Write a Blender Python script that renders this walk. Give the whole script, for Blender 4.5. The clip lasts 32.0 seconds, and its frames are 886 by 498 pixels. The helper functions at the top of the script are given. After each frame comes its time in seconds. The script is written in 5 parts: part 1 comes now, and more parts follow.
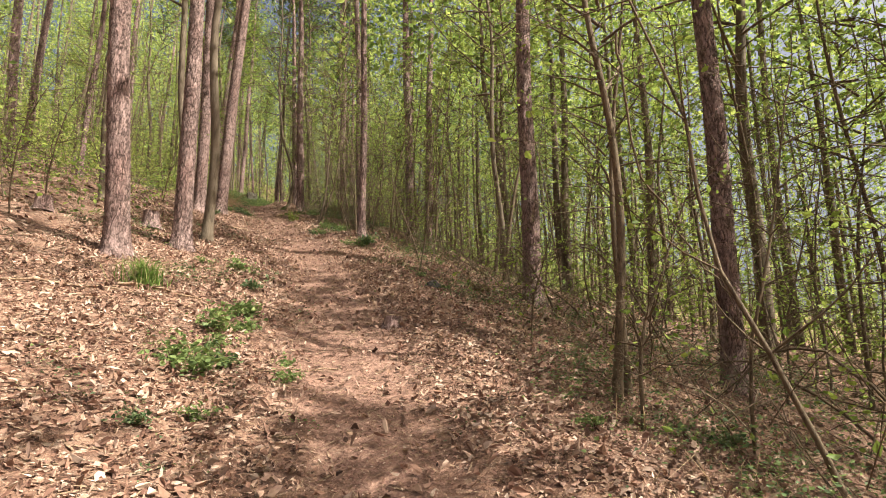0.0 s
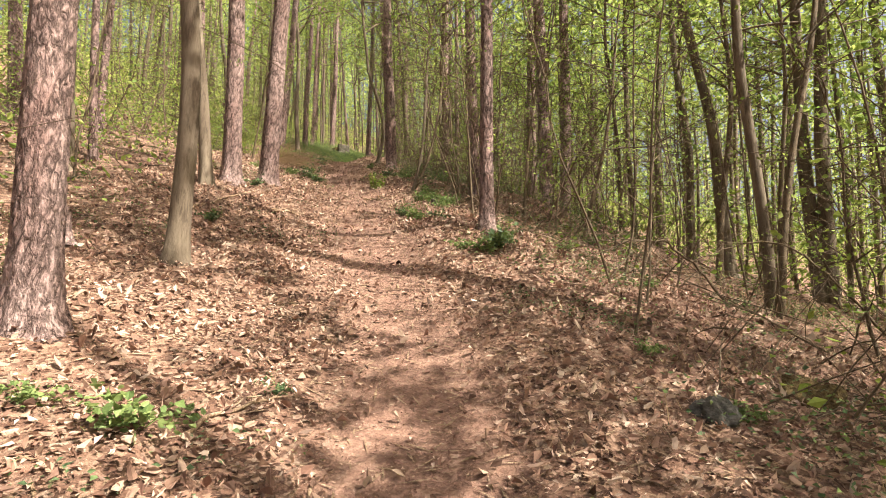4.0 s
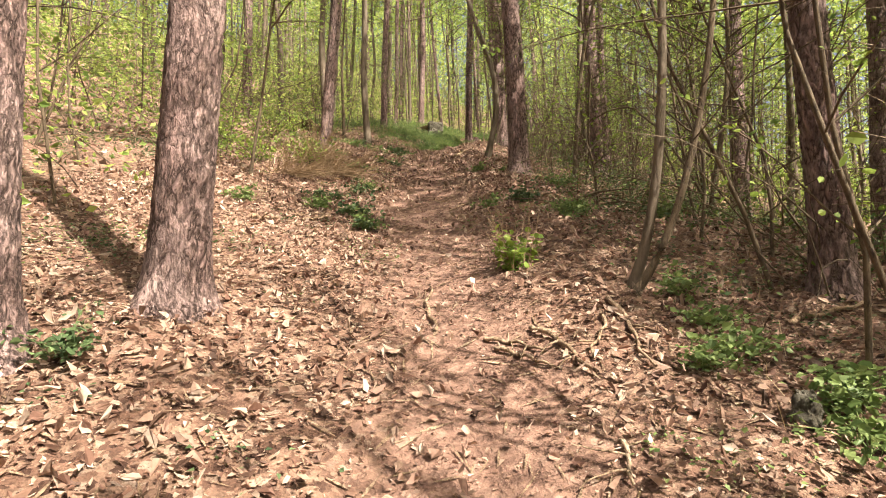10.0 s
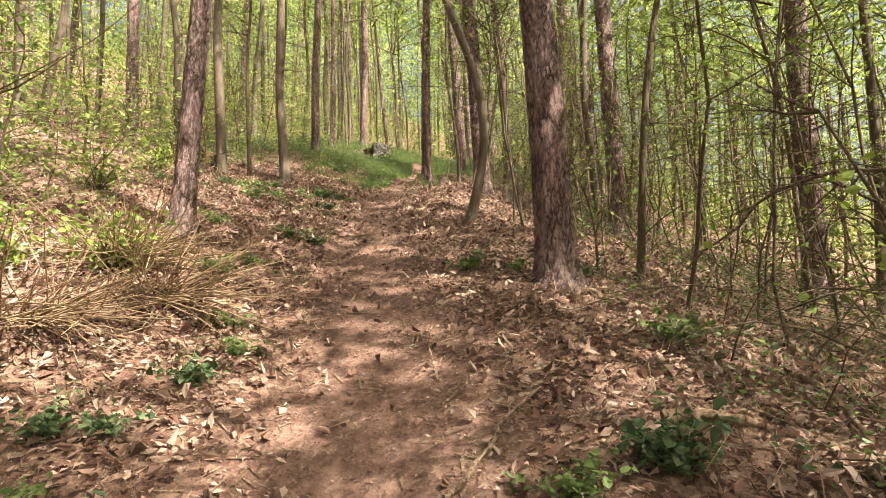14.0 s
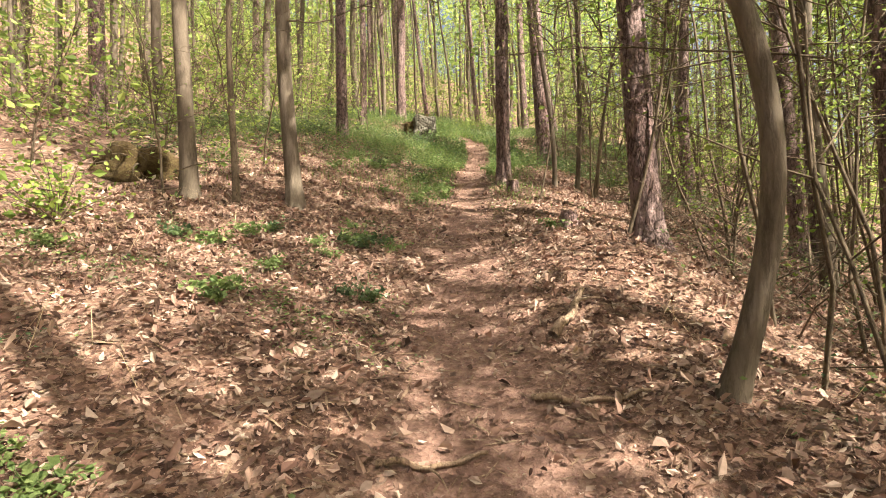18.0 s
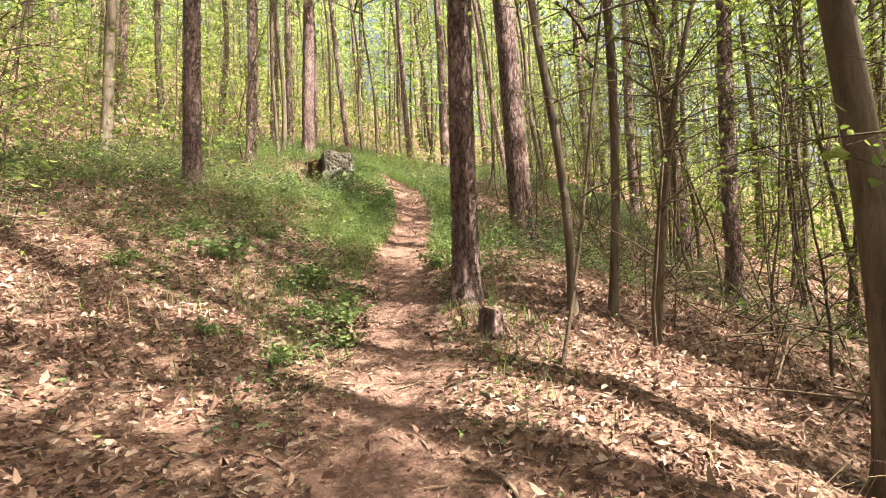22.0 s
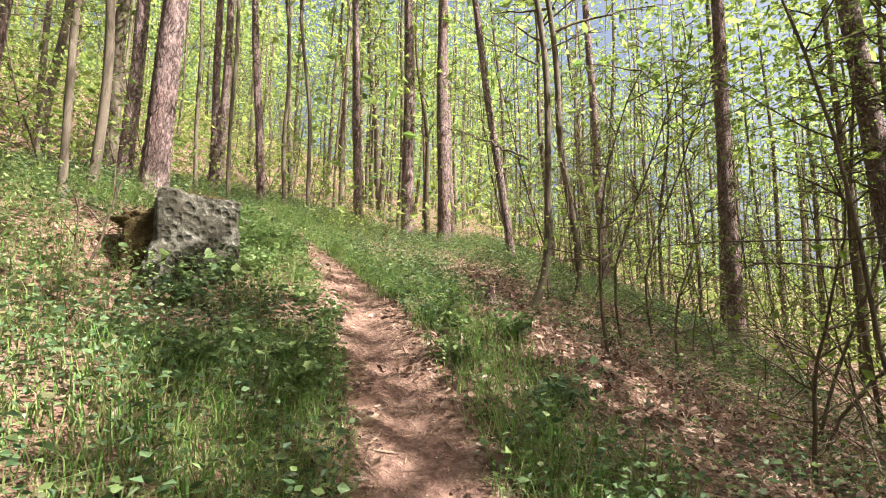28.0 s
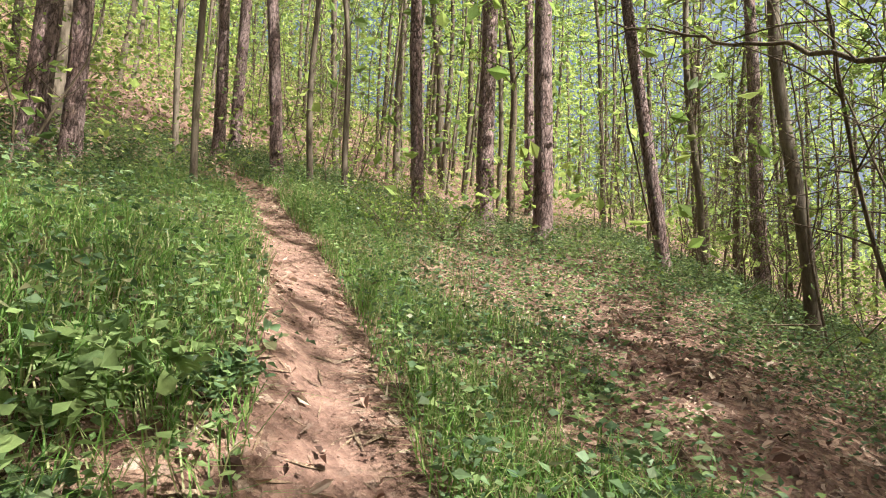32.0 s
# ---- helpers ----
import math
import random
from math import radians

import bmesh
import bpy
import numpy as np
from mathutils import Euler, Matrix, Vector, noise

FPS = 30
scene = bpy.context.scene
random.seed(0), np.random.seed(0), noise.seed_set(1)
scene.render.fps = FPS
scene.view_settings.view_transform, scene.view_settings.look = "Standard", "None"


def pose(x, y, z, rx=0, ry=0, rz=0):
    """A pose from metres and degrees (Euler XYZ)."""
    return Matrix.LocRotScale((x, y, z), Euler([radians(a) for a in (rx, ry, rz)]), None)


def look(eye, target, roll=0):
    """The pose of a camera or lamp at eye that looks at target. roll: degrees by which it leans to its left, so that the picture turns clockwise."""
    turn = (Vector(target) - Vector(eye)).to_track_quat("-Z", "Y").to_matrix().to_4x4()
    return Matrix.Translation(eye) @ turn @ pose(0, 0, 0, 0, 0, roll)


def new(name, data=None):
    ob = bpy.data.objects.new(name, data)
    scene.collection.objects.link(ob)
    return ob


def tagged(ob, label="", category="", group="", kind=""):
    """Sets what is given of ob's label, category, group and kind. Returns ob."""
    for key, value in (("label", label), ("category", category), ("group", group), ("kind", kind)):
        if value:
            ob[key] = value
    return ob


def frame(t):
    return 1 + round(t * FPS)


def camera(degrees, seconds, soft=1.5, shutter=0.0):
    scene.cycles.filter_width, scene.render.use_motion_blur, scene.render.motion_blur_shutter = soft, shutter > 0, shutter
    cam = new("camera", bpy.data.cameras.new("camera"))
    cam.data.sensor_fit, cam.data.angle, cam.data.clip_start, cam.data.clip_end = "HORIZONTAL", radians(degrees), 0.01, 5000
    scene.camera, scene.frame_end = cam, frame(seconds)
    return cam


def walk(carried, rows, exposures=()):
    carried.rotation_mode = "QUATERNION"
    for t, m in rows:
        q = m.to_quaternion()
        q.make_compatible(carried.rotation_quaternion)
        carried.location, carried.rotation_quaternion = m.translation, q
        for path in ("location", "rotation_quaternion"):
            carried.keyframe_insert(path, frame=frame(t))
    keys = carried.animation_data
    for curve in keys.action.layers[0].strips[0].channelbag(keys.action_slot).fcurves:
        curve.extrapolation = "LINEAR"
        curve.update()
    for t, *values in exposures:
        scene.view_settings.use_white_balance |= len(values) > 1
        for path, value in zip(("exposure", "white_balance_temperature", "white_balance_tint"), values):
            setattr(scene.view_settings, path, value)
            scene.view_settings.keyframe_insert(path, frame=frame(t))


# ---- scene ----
cam = camera(75.0, 32.0, soft=1.0)
PATH = [
    (0, (5.436, -0.743, -2.446), (5.513, 1.206, -2.005), -0.6),
    (0.5, (5.299, 0.123, -2.192), (5.348, 2.087, -1.816), 0.6),
    (1, (5.194, 0.992, -1.949), (5.159, 2.963, -1.612), 0.4),
    (1.5, (5.078, 1.664, -1.692), (4.949, 3.636, -1.386), 0.0),
    (2, (4.89, 2.421, -1.379), (4.722, 4.391, -1.077), 0.6),
    (2.5, (4.851, 3.182, -1.125), (4.711, 5.157, -0.838), -0.1),
    (3, (4.744, 3.966, -0.877), (4.593, 5.939, -0.587), -0.1),
    (3.5, (4.645, 4.632, -0.645), (4.449, 6.604, -0.373), 0.0),
    (4, (4.516, 5.342, -0.341), (4.235, 7.306, -0.085), 0.3),
    (4.5, (4.351, 5.92, -0.026), (4.032, 7.869, 0.29), 1.3),
    (6.5, (3.754, 8.476, 0.895), (3.352, 10.415, 1.176), -2.3),
    (7, (3.572, 9.105, 1.111), (3.138, 11.038, 1.385), -0.9),
    (7.5, (3.441, 9.667, 1.189), (2.948, 11.593, 1.409), -1.2),
    (8, (3.419, 10.192, 1.358), (2.9, 12.111, 1.575), -3.5),
    (8.5, (2.956, 11.009, 1.766), (2.467, 12.926, 2.054), -2.5),
    (9, (2.788, 11.686, 1.973), (2.306, 13.61, 2.231), -3.3),
    (9.5, (2.459, 12.384, 2.122), (1.784, 14.257, 2.315), -0.3),
    (10, (2.165, 12.94, 2.382), (1.554, 14.838, 2.534), -0.2),
    (10.5, (1.95, 13.527, 2.683), (1.422, 15.451, 2.825), -2.8),
    (11, (1.658, 14.067, 2.931), (1.176, 16.0, 3.106), 0.1),
    (11.5, (1.52, 14.556, 3.086), (1.103, 16.505, 3.252), -0.7),
    (12, (1.465, 15.104, 3.373), (1.121, 17.066, 3.554), -3.5),
    (12.5, (1.231, 15.697, 3.548), (0.872, 17.653, 3.758), -1.2),
    (13, (1.013, 16.197, 3.715), (0.616, 18.148, 3.903), 0.9),
    (13.5, (0.897, 16.749, 3.982), (0.517, 18.707, 4.137), -1.7),
    (14, (0.616, 17.337, 4.136), (0.191, 19.281, 4.33), -1.2),
    (14.5, (0.436, 17.794, 4.32), (-0.021, 19.734, 4.491), 0.4),
    (15, (0.247, 18.442, 4.609), (-0.23, 20.377, 4.785), -0.3),
    (15.5, (-0.011, 18.956, 4.756), (-0.545, 20.868, 4.994), 1.7),
    (17.5, (-1.114, 20.788, 5.595), (-1.654, 22.71, 5.712), -0.3),
    (18, (-1.231, 21.366, 5.912), (-1.758, 23.295, 5.96), -1.4),
    (18.5, (-1.559, 22.069, 6.098), (-2.054, 24.006, 6.146), -2.4),
    (19, (-1.654, 22.659, 6.266), (-2.02, 24.62, 6.413), -4.5),
    (19.5, (-1.855, 23.141, 6.432), (-2.17, 25.104, 6.649), -1.9),
    (20, (-1.935, 23.585, 6.676), (-2.281, 25.539, 6.923), 1.4),
    (20.5, (-2.02, 24.122, 6.77), (-2.244, 26.105, 6.906), -2.2),
    (21, (-2.033, 24.701, 6.748), (-2.105, 26.692, 6.917), -2.6),
    (21.5, (-2.107, 25.358, 7.13), (-2.256, 27.345, 7.304), -0.5),
    (22, (-2.254, 26.141, 7.341), (-2.545, 28.114, 7.479), -1.9),
    (22.5, (-2.572, 26.813, 7.459), (-2.974, 28.762, 7.66), 1.5),
    (23, (-2.708, 27.365, 7.575), (-3.058, 29.323, 7.781), -0.7),
    (23.5, (-2.766, 27.88, 7.789), (-3.013, 29.849, 8.034), -4.6),
    (24, (-2.942, 28.442, 7.927), (-3.155, 30.414, 8.182), -2.0),
    (24.5, (-3.096, 28.923, 7.959), (-3.359, 30.897, 8.142), -0.5),
    (26.5, (-3.739, 31.488, 8.681), (-3.868, 33.472, 8.904), 1.0),
    (27, (-3.889, 32.15, 8.901), (-3.98, 34.125, 9.206), 1.5),
    (27.5, (-3.949, 32.798, 9.051), (-3.992, 34.769, 9.388), -0.2),
    (28, (-4.123, 33.502, 9.19), (-4.167, 35.473, 9.525), 0.9),
    (28.5, (-4.157, 33.963, 9.322), (-4.182, 35.943, 9.602), 0.9),
    (29, (-4.143, 34.605, 9.53), (-4.15, 36.593, 9.747), -0.0),
    (29.5, (-4.312, 35.294, 9.77), (-4.347, 37.285, 9.955), 1.0),
    (30, (-4.453, 35.898, 9.973), (-4.529, 37.891, 10.121), 1.5),
    (30.5, (-4.573, 36.502, 10.067), (-4.71, 38.491, 10.226), 2.0),
    (31, (-4.707, 37.035, 10.28), (-4.866, 39.022, 10.451), 2.5),
    (31.5, (-4.823, 37.532, 10.404), (-5.0, 39.516, 10.591), 2.2),
    (32, (-4.937, 37.986, 10.541), (-5.173, 39.962, 10.743), 2.8),
]
walk(cam, [(t, look(eye, target, roll)) for t, eye, target, roll in PATH], [(0.0, 1.5, 6900.0, 7.0), (4.0, 1.84, 7000.0, 7.0), (8.0, 1.86, 7100.0, 8.0), (14.0, 2.1, 6950.0, 6.0), (18.0, 2.18, 6950.0, 7.0), (19.0, 2.34, 6950.0, 7.0), (21.0, 2.3, 6900.0, 8.0), (24.0, 2.22, 6650.0, 9.0), (28.0, 2.03, 6250.0, 7.0), (31.0, 1.9, 6350.0, 7.0), (32.0, 1.68, 6150.0, 4.0)])

# ---- daylight ----
SUN_AZIMUTH, SUN_HEIGHT = radians(-21.0), radians(50.0)
world = bpy.data.worlds.new("spring_sky")
scene.world = world
world.use_nodes = True
sky = world.node_tree.nodes.new("ShaderNodeTexSky")
sky.sky_type, sky.sun_disc = "NISHITA", False
sky.sun_elevation, sky.sun_rotation = SUN_HEIGHT, radians(90.0) - SUN_AZIMUTH
sky.dust_density, sky.air_density = 10.0, 0.6
background = world.node_tree.nodes["Background"]
background.inputs["Strength"].default_value = 0.085
world.node_tree.links.new(sky.outputs[0], background.inputs["Color"])
sun = new("sun", bpy.data.lights.new("sun", "SUN"))
sun.data.energy, sun.data.angle, sun.data.color = 5.0, radians(0.6), (1.0, 0.95, 0.86)
sun_way = Vector((math.cos(SUN_AZIMUTH) * math.cos(SUN_HEIGHT), math.sin(SUN_AZIMUTH) * math.cos(SUN_HEIGHT), math.sin(SUN_HEIGHT)))
sun.matrix_world = look(sun_way * 100.0, (0.0, 0.0, 0.0))


# ---- materials ----
def material(name, rough=0.8):
    m = bpy.data.materials.new(name)
    m.use_nodes = True
    shader = m.node_tree.nodes["Principled BSDF"]
    shader.inputs["Roughness"].default_value = rough
    shader.inputs["Specular IOR Level"].default_value = 0.25
    return m, m.node_tree, shader


def node(tree, kind, **settings):
    n = tree.nodes.new(kind)
    for key, value in settings.items():
        n.inputs[key].default_value = value
    return n


def ramp(tree, fac, stops):
    n = tree.nodes.new("ShaderNodeValToRGB")
    while len(n.color_ramp.elements) < len(stops):
        n.color_ramp.elements.new(0.5)
    for e, (at, colour) in zip(n.color_ramp.elements, stops):
        e.position, e.color = at, (*colour, 1.0)
    tree.links.new(fac, n.inputs[0])
    return n.outputs[0]


def mix(tree, fac, a, b, kind="MIX"):
    n = tree.nodes.new("ShaderNodeMix")
    n.data_type, n.blend_type = "RGBA", kind
    for value, slot in ((fac, n.inputs[0]), (a, n.inputs[6]), (b, n.inputs[7])):
        if isinstance(value, (int, float)):
            slot.default_value = value
        elif isinstance(value, tuple):
            slot.default_value = (*value, 1.0)
        else:
            tree.links.new(value, slot)
    return n.outputs[2]


def bumped(tree, shader, height, strength, distance):
    n = node(tree, "ShaderNodeBump", Strength=strength, Distance=distance)
    tree.links.new(height, n.inputs["Height"])
    tree.links.new(n.outputs[0], shader.inputs["Normal"])


def place_coords(tree, scale, kind="Object"):
    c = tree.nodes.new("ShaderNodeTexCoord")
    m = tree.nodes.new("ShaderNodeMapping")
    m.inputs["Scale"].default_value = scale
    tree.links.new(c.outputs[kind], m.inputs[0])
    return m.outputs[0]


def noise_tex(tree, coords, scale, detail=4.0, rough=0.6):
    n = node(tree, "ShaderNodeTexNoise", Scale=scale, Detail=detail, Roughness=rough)
    tree.links.new(coords, n.inputs["Vector"])
    return n.outputs["Fac"]


def bark_material(name, plate, crack, pale, scale, stretch, depth, fissures=0.5):
    """Bark with uneven plates, dark fissures between them and lichen-pale flakes."""
    m, tree, shader = material(name, 0.9)
    coords = place_coords(tree, (1.0, 1.0, stretch))
    wobble = noise_tex(tree, coords, 11.0, 5.0, 0.7)
    cells = node(tree, "ShaderNodeTexVoronoi", Scale=scale, Randomness=1.0)
    cells.feature = "DISTANCE_TO_EDGE"
    shift = node(tree, "ShaderNodeVectorMath")
    shift.operation = "MULTIPLY_ADD"
    tree.links.new(wobble, shift.inputs[0])
    shift.inputs[1].default_value = (0.35, 0.35, 0.35) if fissures < 0.7 else (0.11, 0.11, 0.11)
    tree.links.new(coords, shift.inputs[2])
    tree.links.new(shift.outputs[0], cells.inputs["Vector"])
    edge = ramp(tree, cells.outputs["Distance"], [(0.0, (0, 0, 0)), (0.12, (0.6, 0.6, 0.6)), (0.35, (1, 1, 1))])
    rough = noise_tex(tree, coords, scale * 1.7, 7.0, 0.72)
    gaps = ramp(tree, rough, [(0.36, (0, 0, 0)), (0.5, (1, 1, 1))])
    if fissures < 0.7:
        relief = mix(tree, fissures, gaps, mix(tree, 1.0, gaps, edge, "MULTIPLY"))
    else:
        healed = ramp(tree, noise_tex(tree, coords, 13.0, 4.0, 0.6), [(0.44, (0, 0, 0)), (0.6, (1, 1, 1))])
        relief = mix(tree, 1.0, mix(tree, 0.85, edge, healed, "LIGHTEN"), mix(tree, 0.7, (1.0, 1.0, 1.0), gaps), "MULTIPLY")
    fine = noise_tex(tree, coords, 70.0, 6.0, 0.75)
    broad = noise_tex(tree, coords, 3.0, 3.0)
    tone = mix(tree, ramp(tree, broad, [(0.35, (0, 0, 0)), (0.7, (1, 1, 1))]), plate, pale)
    tone = mix(tree, ramp(tree, fine, [(0.3, (0.6, 0.6, 0.6)), (0.6, (1, 1, 1))]), crack, tone)
    tree.links.new(mix(tree, relief, crack, tone), shader.inputs["Base Color"])
    bumped(tree, shader, mix(tree, 0.4, relief, mix(tree, 0.5, rough, fine)), 1.0, depth)
    return m


PINE_BARK = bark_material("pine_bark", (0.29, 0.182, 0.166), (0.05, 0.03, 0.026), (0.42, 0.302, 0.285), 23.0, 0.36, 0.045, 0.8)
GREY_BARK = bark_material("smooth_grey_bark", (0.12, 0.09, 0.066), (0.06, 0.043, 0.03), (0.20, 0.16, 0.12), 8.0, 0.2, 0.006)
TWIG_BARK = bark_material("dark_twig_bark", (0.12, 0.085, 0.055), (0.05, 0.035, 0.025), (0.20, 0.15, 0.10), 22.0, 0.3, 0.006)
DEAD_WOOD = bark_material("dead_wood", (0.30, 0.20, 0.13), (0.10, 0.06, 0.04), (0.42, 0.31, 0.22), 20.0, 0.2, 0.008)


def leaf_material(name, colours, through_light, rough=0.55):
    """Thin leaves: each one takes its own tone, and lets part of the light through."""
    m, tree, shader = material(name, rough)
    geo = tree.nodes.new("ShaderNodeNewGeometry")
    stops = [(n / max(1, len(colours) - 1), c) for n, c in enumerate(colours)]
    tone = ramp(tree, geo.outputs["Random Per Island"], stops)
    blotch = noise_tex(tree, place_coords(tree, (1, 1, 1)), 60.0, 3.0)
    tone = mix(tree, 0.35, tone, ramp(tree, blotch, [(0.3, (0.35, 0.35, 0.35)), (0.7, (1, 1, 1))]), "MULTIPLY")
    tree.links.new(tone, shader.inputs["Base Color"])
    if through_light:
        glow = tree.nodes.new("ShaderNodeBsdfTranslucent")
        tree.links.new(tone, glow.inputs["Color"])
        both = tree.nodes.new("ShaderNodeMixShader")
        both.inputs[0].default_value = through_light
        tree.links.new(shader.outputs[0], both.inputs[1])
        tree.links.new(glow.outputs[0], both.inputs[2])
        tree.links.new(both.outputs[0], tree.nodes["Material Output"].inputs["Surface"])
    return m


LITTER = leaf_material("dry_leaf", [(0.05, 0.027, 0.02), (0.24, 0.137, 0.10), (0.34, 0.215, 0.16), (0.46, 0.32, 0.25), (0.10, 0.052, 0.040), (0.58, 0.45, 0.365), (0.28, 0.155, 0.115), (0.15, 0.078, 0.058), (0.42, 0.265, 0.205), (0.52, 0.385, 0.305)], 0.12, 0.75)
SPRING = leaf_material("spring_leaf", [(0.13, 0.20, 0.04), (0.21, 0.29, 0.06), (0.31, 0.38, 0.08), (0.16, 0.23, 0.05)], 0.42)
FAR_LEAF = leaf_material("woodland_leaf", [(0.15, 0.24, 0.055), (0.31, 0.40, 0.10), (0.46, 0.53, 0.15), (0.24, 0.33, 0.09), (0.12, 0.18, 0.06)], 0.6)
NEEDLE = leaf_material("pine_needle", [(0.05, 0.09, 0.02), (0.08, 0.13, 0.03), (0.11, 0.16, 0.05)], 0.25)
IVY = leaf_material("ivy_leaf", [(0.05, 0.09, 0.04), (0.09, 0.14, 0.06), (0.14, 0.20, 0.085), (0.07, 0.115, 0.055), (0.18, 0.16, 0.08)], 0.3, 0.5)
GRASS = leaf_material("grass_blade", [(0.08, 0.17, 0.035), (0.14, 0.25, 0.05), (0.21, 0.33, 0.08), (0.34, 0.31, 0.15), (0.11, 0.20, 0.05)], 0.45)
HERB = leaf_material("herb_leaf", [(0.10, 0.155, 0.055), (0.17, 0.235, 0.08), (0.26, 0.33, 0.12), (0.13, 0.185, 0.07)], 0.42)
STRAW = leaf_material("dry_stalk", [(0.42, 0.30, 0.18), (0.30, 0.20, 0.12), (0.55, 0.43, 0.28)], 0.1, 0.8)

GROUND, tree, shader = material("forest_floor", 0.95)
here = place_coords(tree, (1, 1, 1))
small, middle, broad = noise_tex(tree, here, 70.0, 5.0, 0.7), noise_tex(tree, here, 14.0, 5.0, 0.65), noise_tex(tree, here, 1.3, 4.0)
shake = node(tree, "ShaderNodeVectorMath")
shake.operation = "MULTIPLY_ADD"
tree.links.new(middle, shake.inputs[0])
shake.inputs[1].default_value = (0.12, 0.12, 0.12)
tree.links.new(here, shake.inputs[2])
flakes = node(tree, "ShaderNodeTexVoronoi", Scale=26.0, Randomness=1.0)
tree.links.new(shake.outputs[0], flakes.inputs["Vector"])
flake_tone = ramp(tree, flakes.outputs["Color"], [(0.15, (0.07, 0.035, 0.025)), (0.4, (0.2, 0.112, 0.08)), (0.6, (0.32, 0.205, 0.15)), (0.75, (0.13, 0.068, 0.048)), (0.95, (0.50, 0.38, 0.30))])
litter_tone = mix(tree, 0.55, flake_tone, ramp(tree, small, [(0.3, (0.3, 0.27, 0.25)), (0.6, (1, 1, 1))]), "MULTIPLY")
soil_tone = ramp(tree, middle, [(0.3, (0.12, 0.066, 0.051)), (0.55, (0.25, 0.147, 0.114)), (0.8, (0.39, 0.258, 0.205))])
trodden = tree.nodes.new("ShaderNodeAttribute")
trodden.attribute_name = "trodden"
fac = node(tree, "ShaderNodeMath")
fac.operation, fac.use_clamp = "MULTIPLY_ADD", True
tree.links.new(middle, fac.inputs[0])
fac.inputs[1].default_value = 0.7
lift = node(tree, "ShaderNodeMath")
lift.operation = "SUBTRACT"
tree.links.new(trodden.outputs["Fac"], lift.inputs[0])
lift.inputs[1].default_value = 0.42
tree.links.new(lift.outputs[0], fac.inputs[2])
tone = mix(tree, fac.outputs[0], litter_tone, soil_tone)
tone = mix(tree, 0.5, tone, ramp(tree, broad, [(0.3, (0.55, 0.5, 0.48)), (0.7, (1, 1, 1))]), "MULTIPLY")
tree.links.new(tone, shader.inputs["Base Color"])
bumped(tree, shader, mix(tree, 0.5, mix(tree, 0.5, small, middle), flakes.outputs["Distance"]), 1.0, 0.035)

CONCRETE, tree, shader = material("mossy_concrete", 0.95)
here = place_coords(tree, (1, 1, 1))
grain, patch = noise_tex(tree, here, 16.0, 8.0, 0.8), noise_tex(tree, here, 4.0, 5.0, 0.7)
tone = ramp(tree, grain, [(0.38, (0.045, 0.038, 0.03)), (0.52, (0.12, 0.108, 0.086)), (0.72, (0.27, 0.25, 0.215))])
tone = mix(tree, ramp(tree, patch, [(0.43, (0, 0, 0)), (0.56, (1, 1, 1))]), (0.055, 0.046, 0.033), tone)
pits = node(tree, "ShaderNodeTexVoronoi", Scale=13.0, Randomness=1.0)
tree.links.new(here, pits.inputs["Vector"])
pit = mix(tree, 0.5, ramp(tree, pits.outputs["Distance"], [(0.25, (0, 0, 0)), (0.5, (1, 1, 1))]), grain)
tone = mix(tree, ramp(tree, pit, [(0.2, (0, 0, 0)), (0.48, (1, 1, 1))]), (0.05, 0.043, 0.032), tone)
tree.links.new(tone, shader.inputs["Base Color"])
bumped(tree, shader, pit, 1.0, 0.05)

MOSS, tree, shader = material("moss", 1.0)
here = place_coords(tree, (1, 1, 1))
tone = ramp(tree, noise_tex(tree, here, 30.0, 5.0, 0.7), [(0.3, (0.03, 0.02, 0.010)), (0.5, (0.085, 0.055, 0.024)), (0.7, (0.13, 0.105, 0.04))])
tree.links.new(tone, shader.inputs["Base Color"])
bumped(tree, shader, noise_tex(tree, here, 60.0, 5.0), 1.0, 0.03)

DARK_STONE, tree, shader = material("dark_stone", 0.9)
here = place_coords(tree, (1, 1, 1))
tree.links.new(ramp(tree, noise_tex(tree, here, 25.0, 5.0, 0.7), [(0.3, (0.03, 0.03, 0.028)), (0.7, (0.12, 0.11, 0.10))]), shader.inputs["Base Color"])
bumped(tree, shader, noise_tex(tree, here, 40.0), 0.8, 0.02)

# ---- the lie of the land ----
# line of the trail and the lie of the hillside
CX = (0.257, -7.952, 1.022, 4.9554, -1.0214, -2.2599)
CZ = (2.8152, 7.8722, -0.8772, -2.1759, 0.2395, 1.2514)


def poly(c, v):
    return c[0] + v * (c[1] + v * (c[2] + v * (c[3] + v * (c[4] + v * c[5]))))


def axis_x(y):
    return poly(CX, (np.clip(y, -2.0, 38.0) - 18.0) / 20.0) + 0.1


def trail_x(y):
    w = np.clip(y - 38.0, 0.0, 14.0)
    return axis_x(y) + 0.1 - 0.26 * w - 0.035 * w * w + 0.06 * np.sin(y * 0.9)


def trail_z(y):
    z = poly(CZ, (np.clip(y, 0.0, 38.0) - 18.0) / 20.0)
    return z + 0.27 * np.clip(y - 38.0, 0.0, 8.0) + 0.22 * np.clip(y - 46.0, 0.0, 14.0) + 0.28 * np.clip(y - 60.0, 0.0, 60.0) + 0.30 * np.clip(y, -30.0, 0.0)


def soft(a):
    a = np.maximum(a, 0.0)
    return np.sqrt(a * a + 0.36) - 0.6


def mound(x, y, mx, my, r, h):
    return h * np.exp(-((x - mx) ** 2 + (y - my) ** 2) / (r * r))


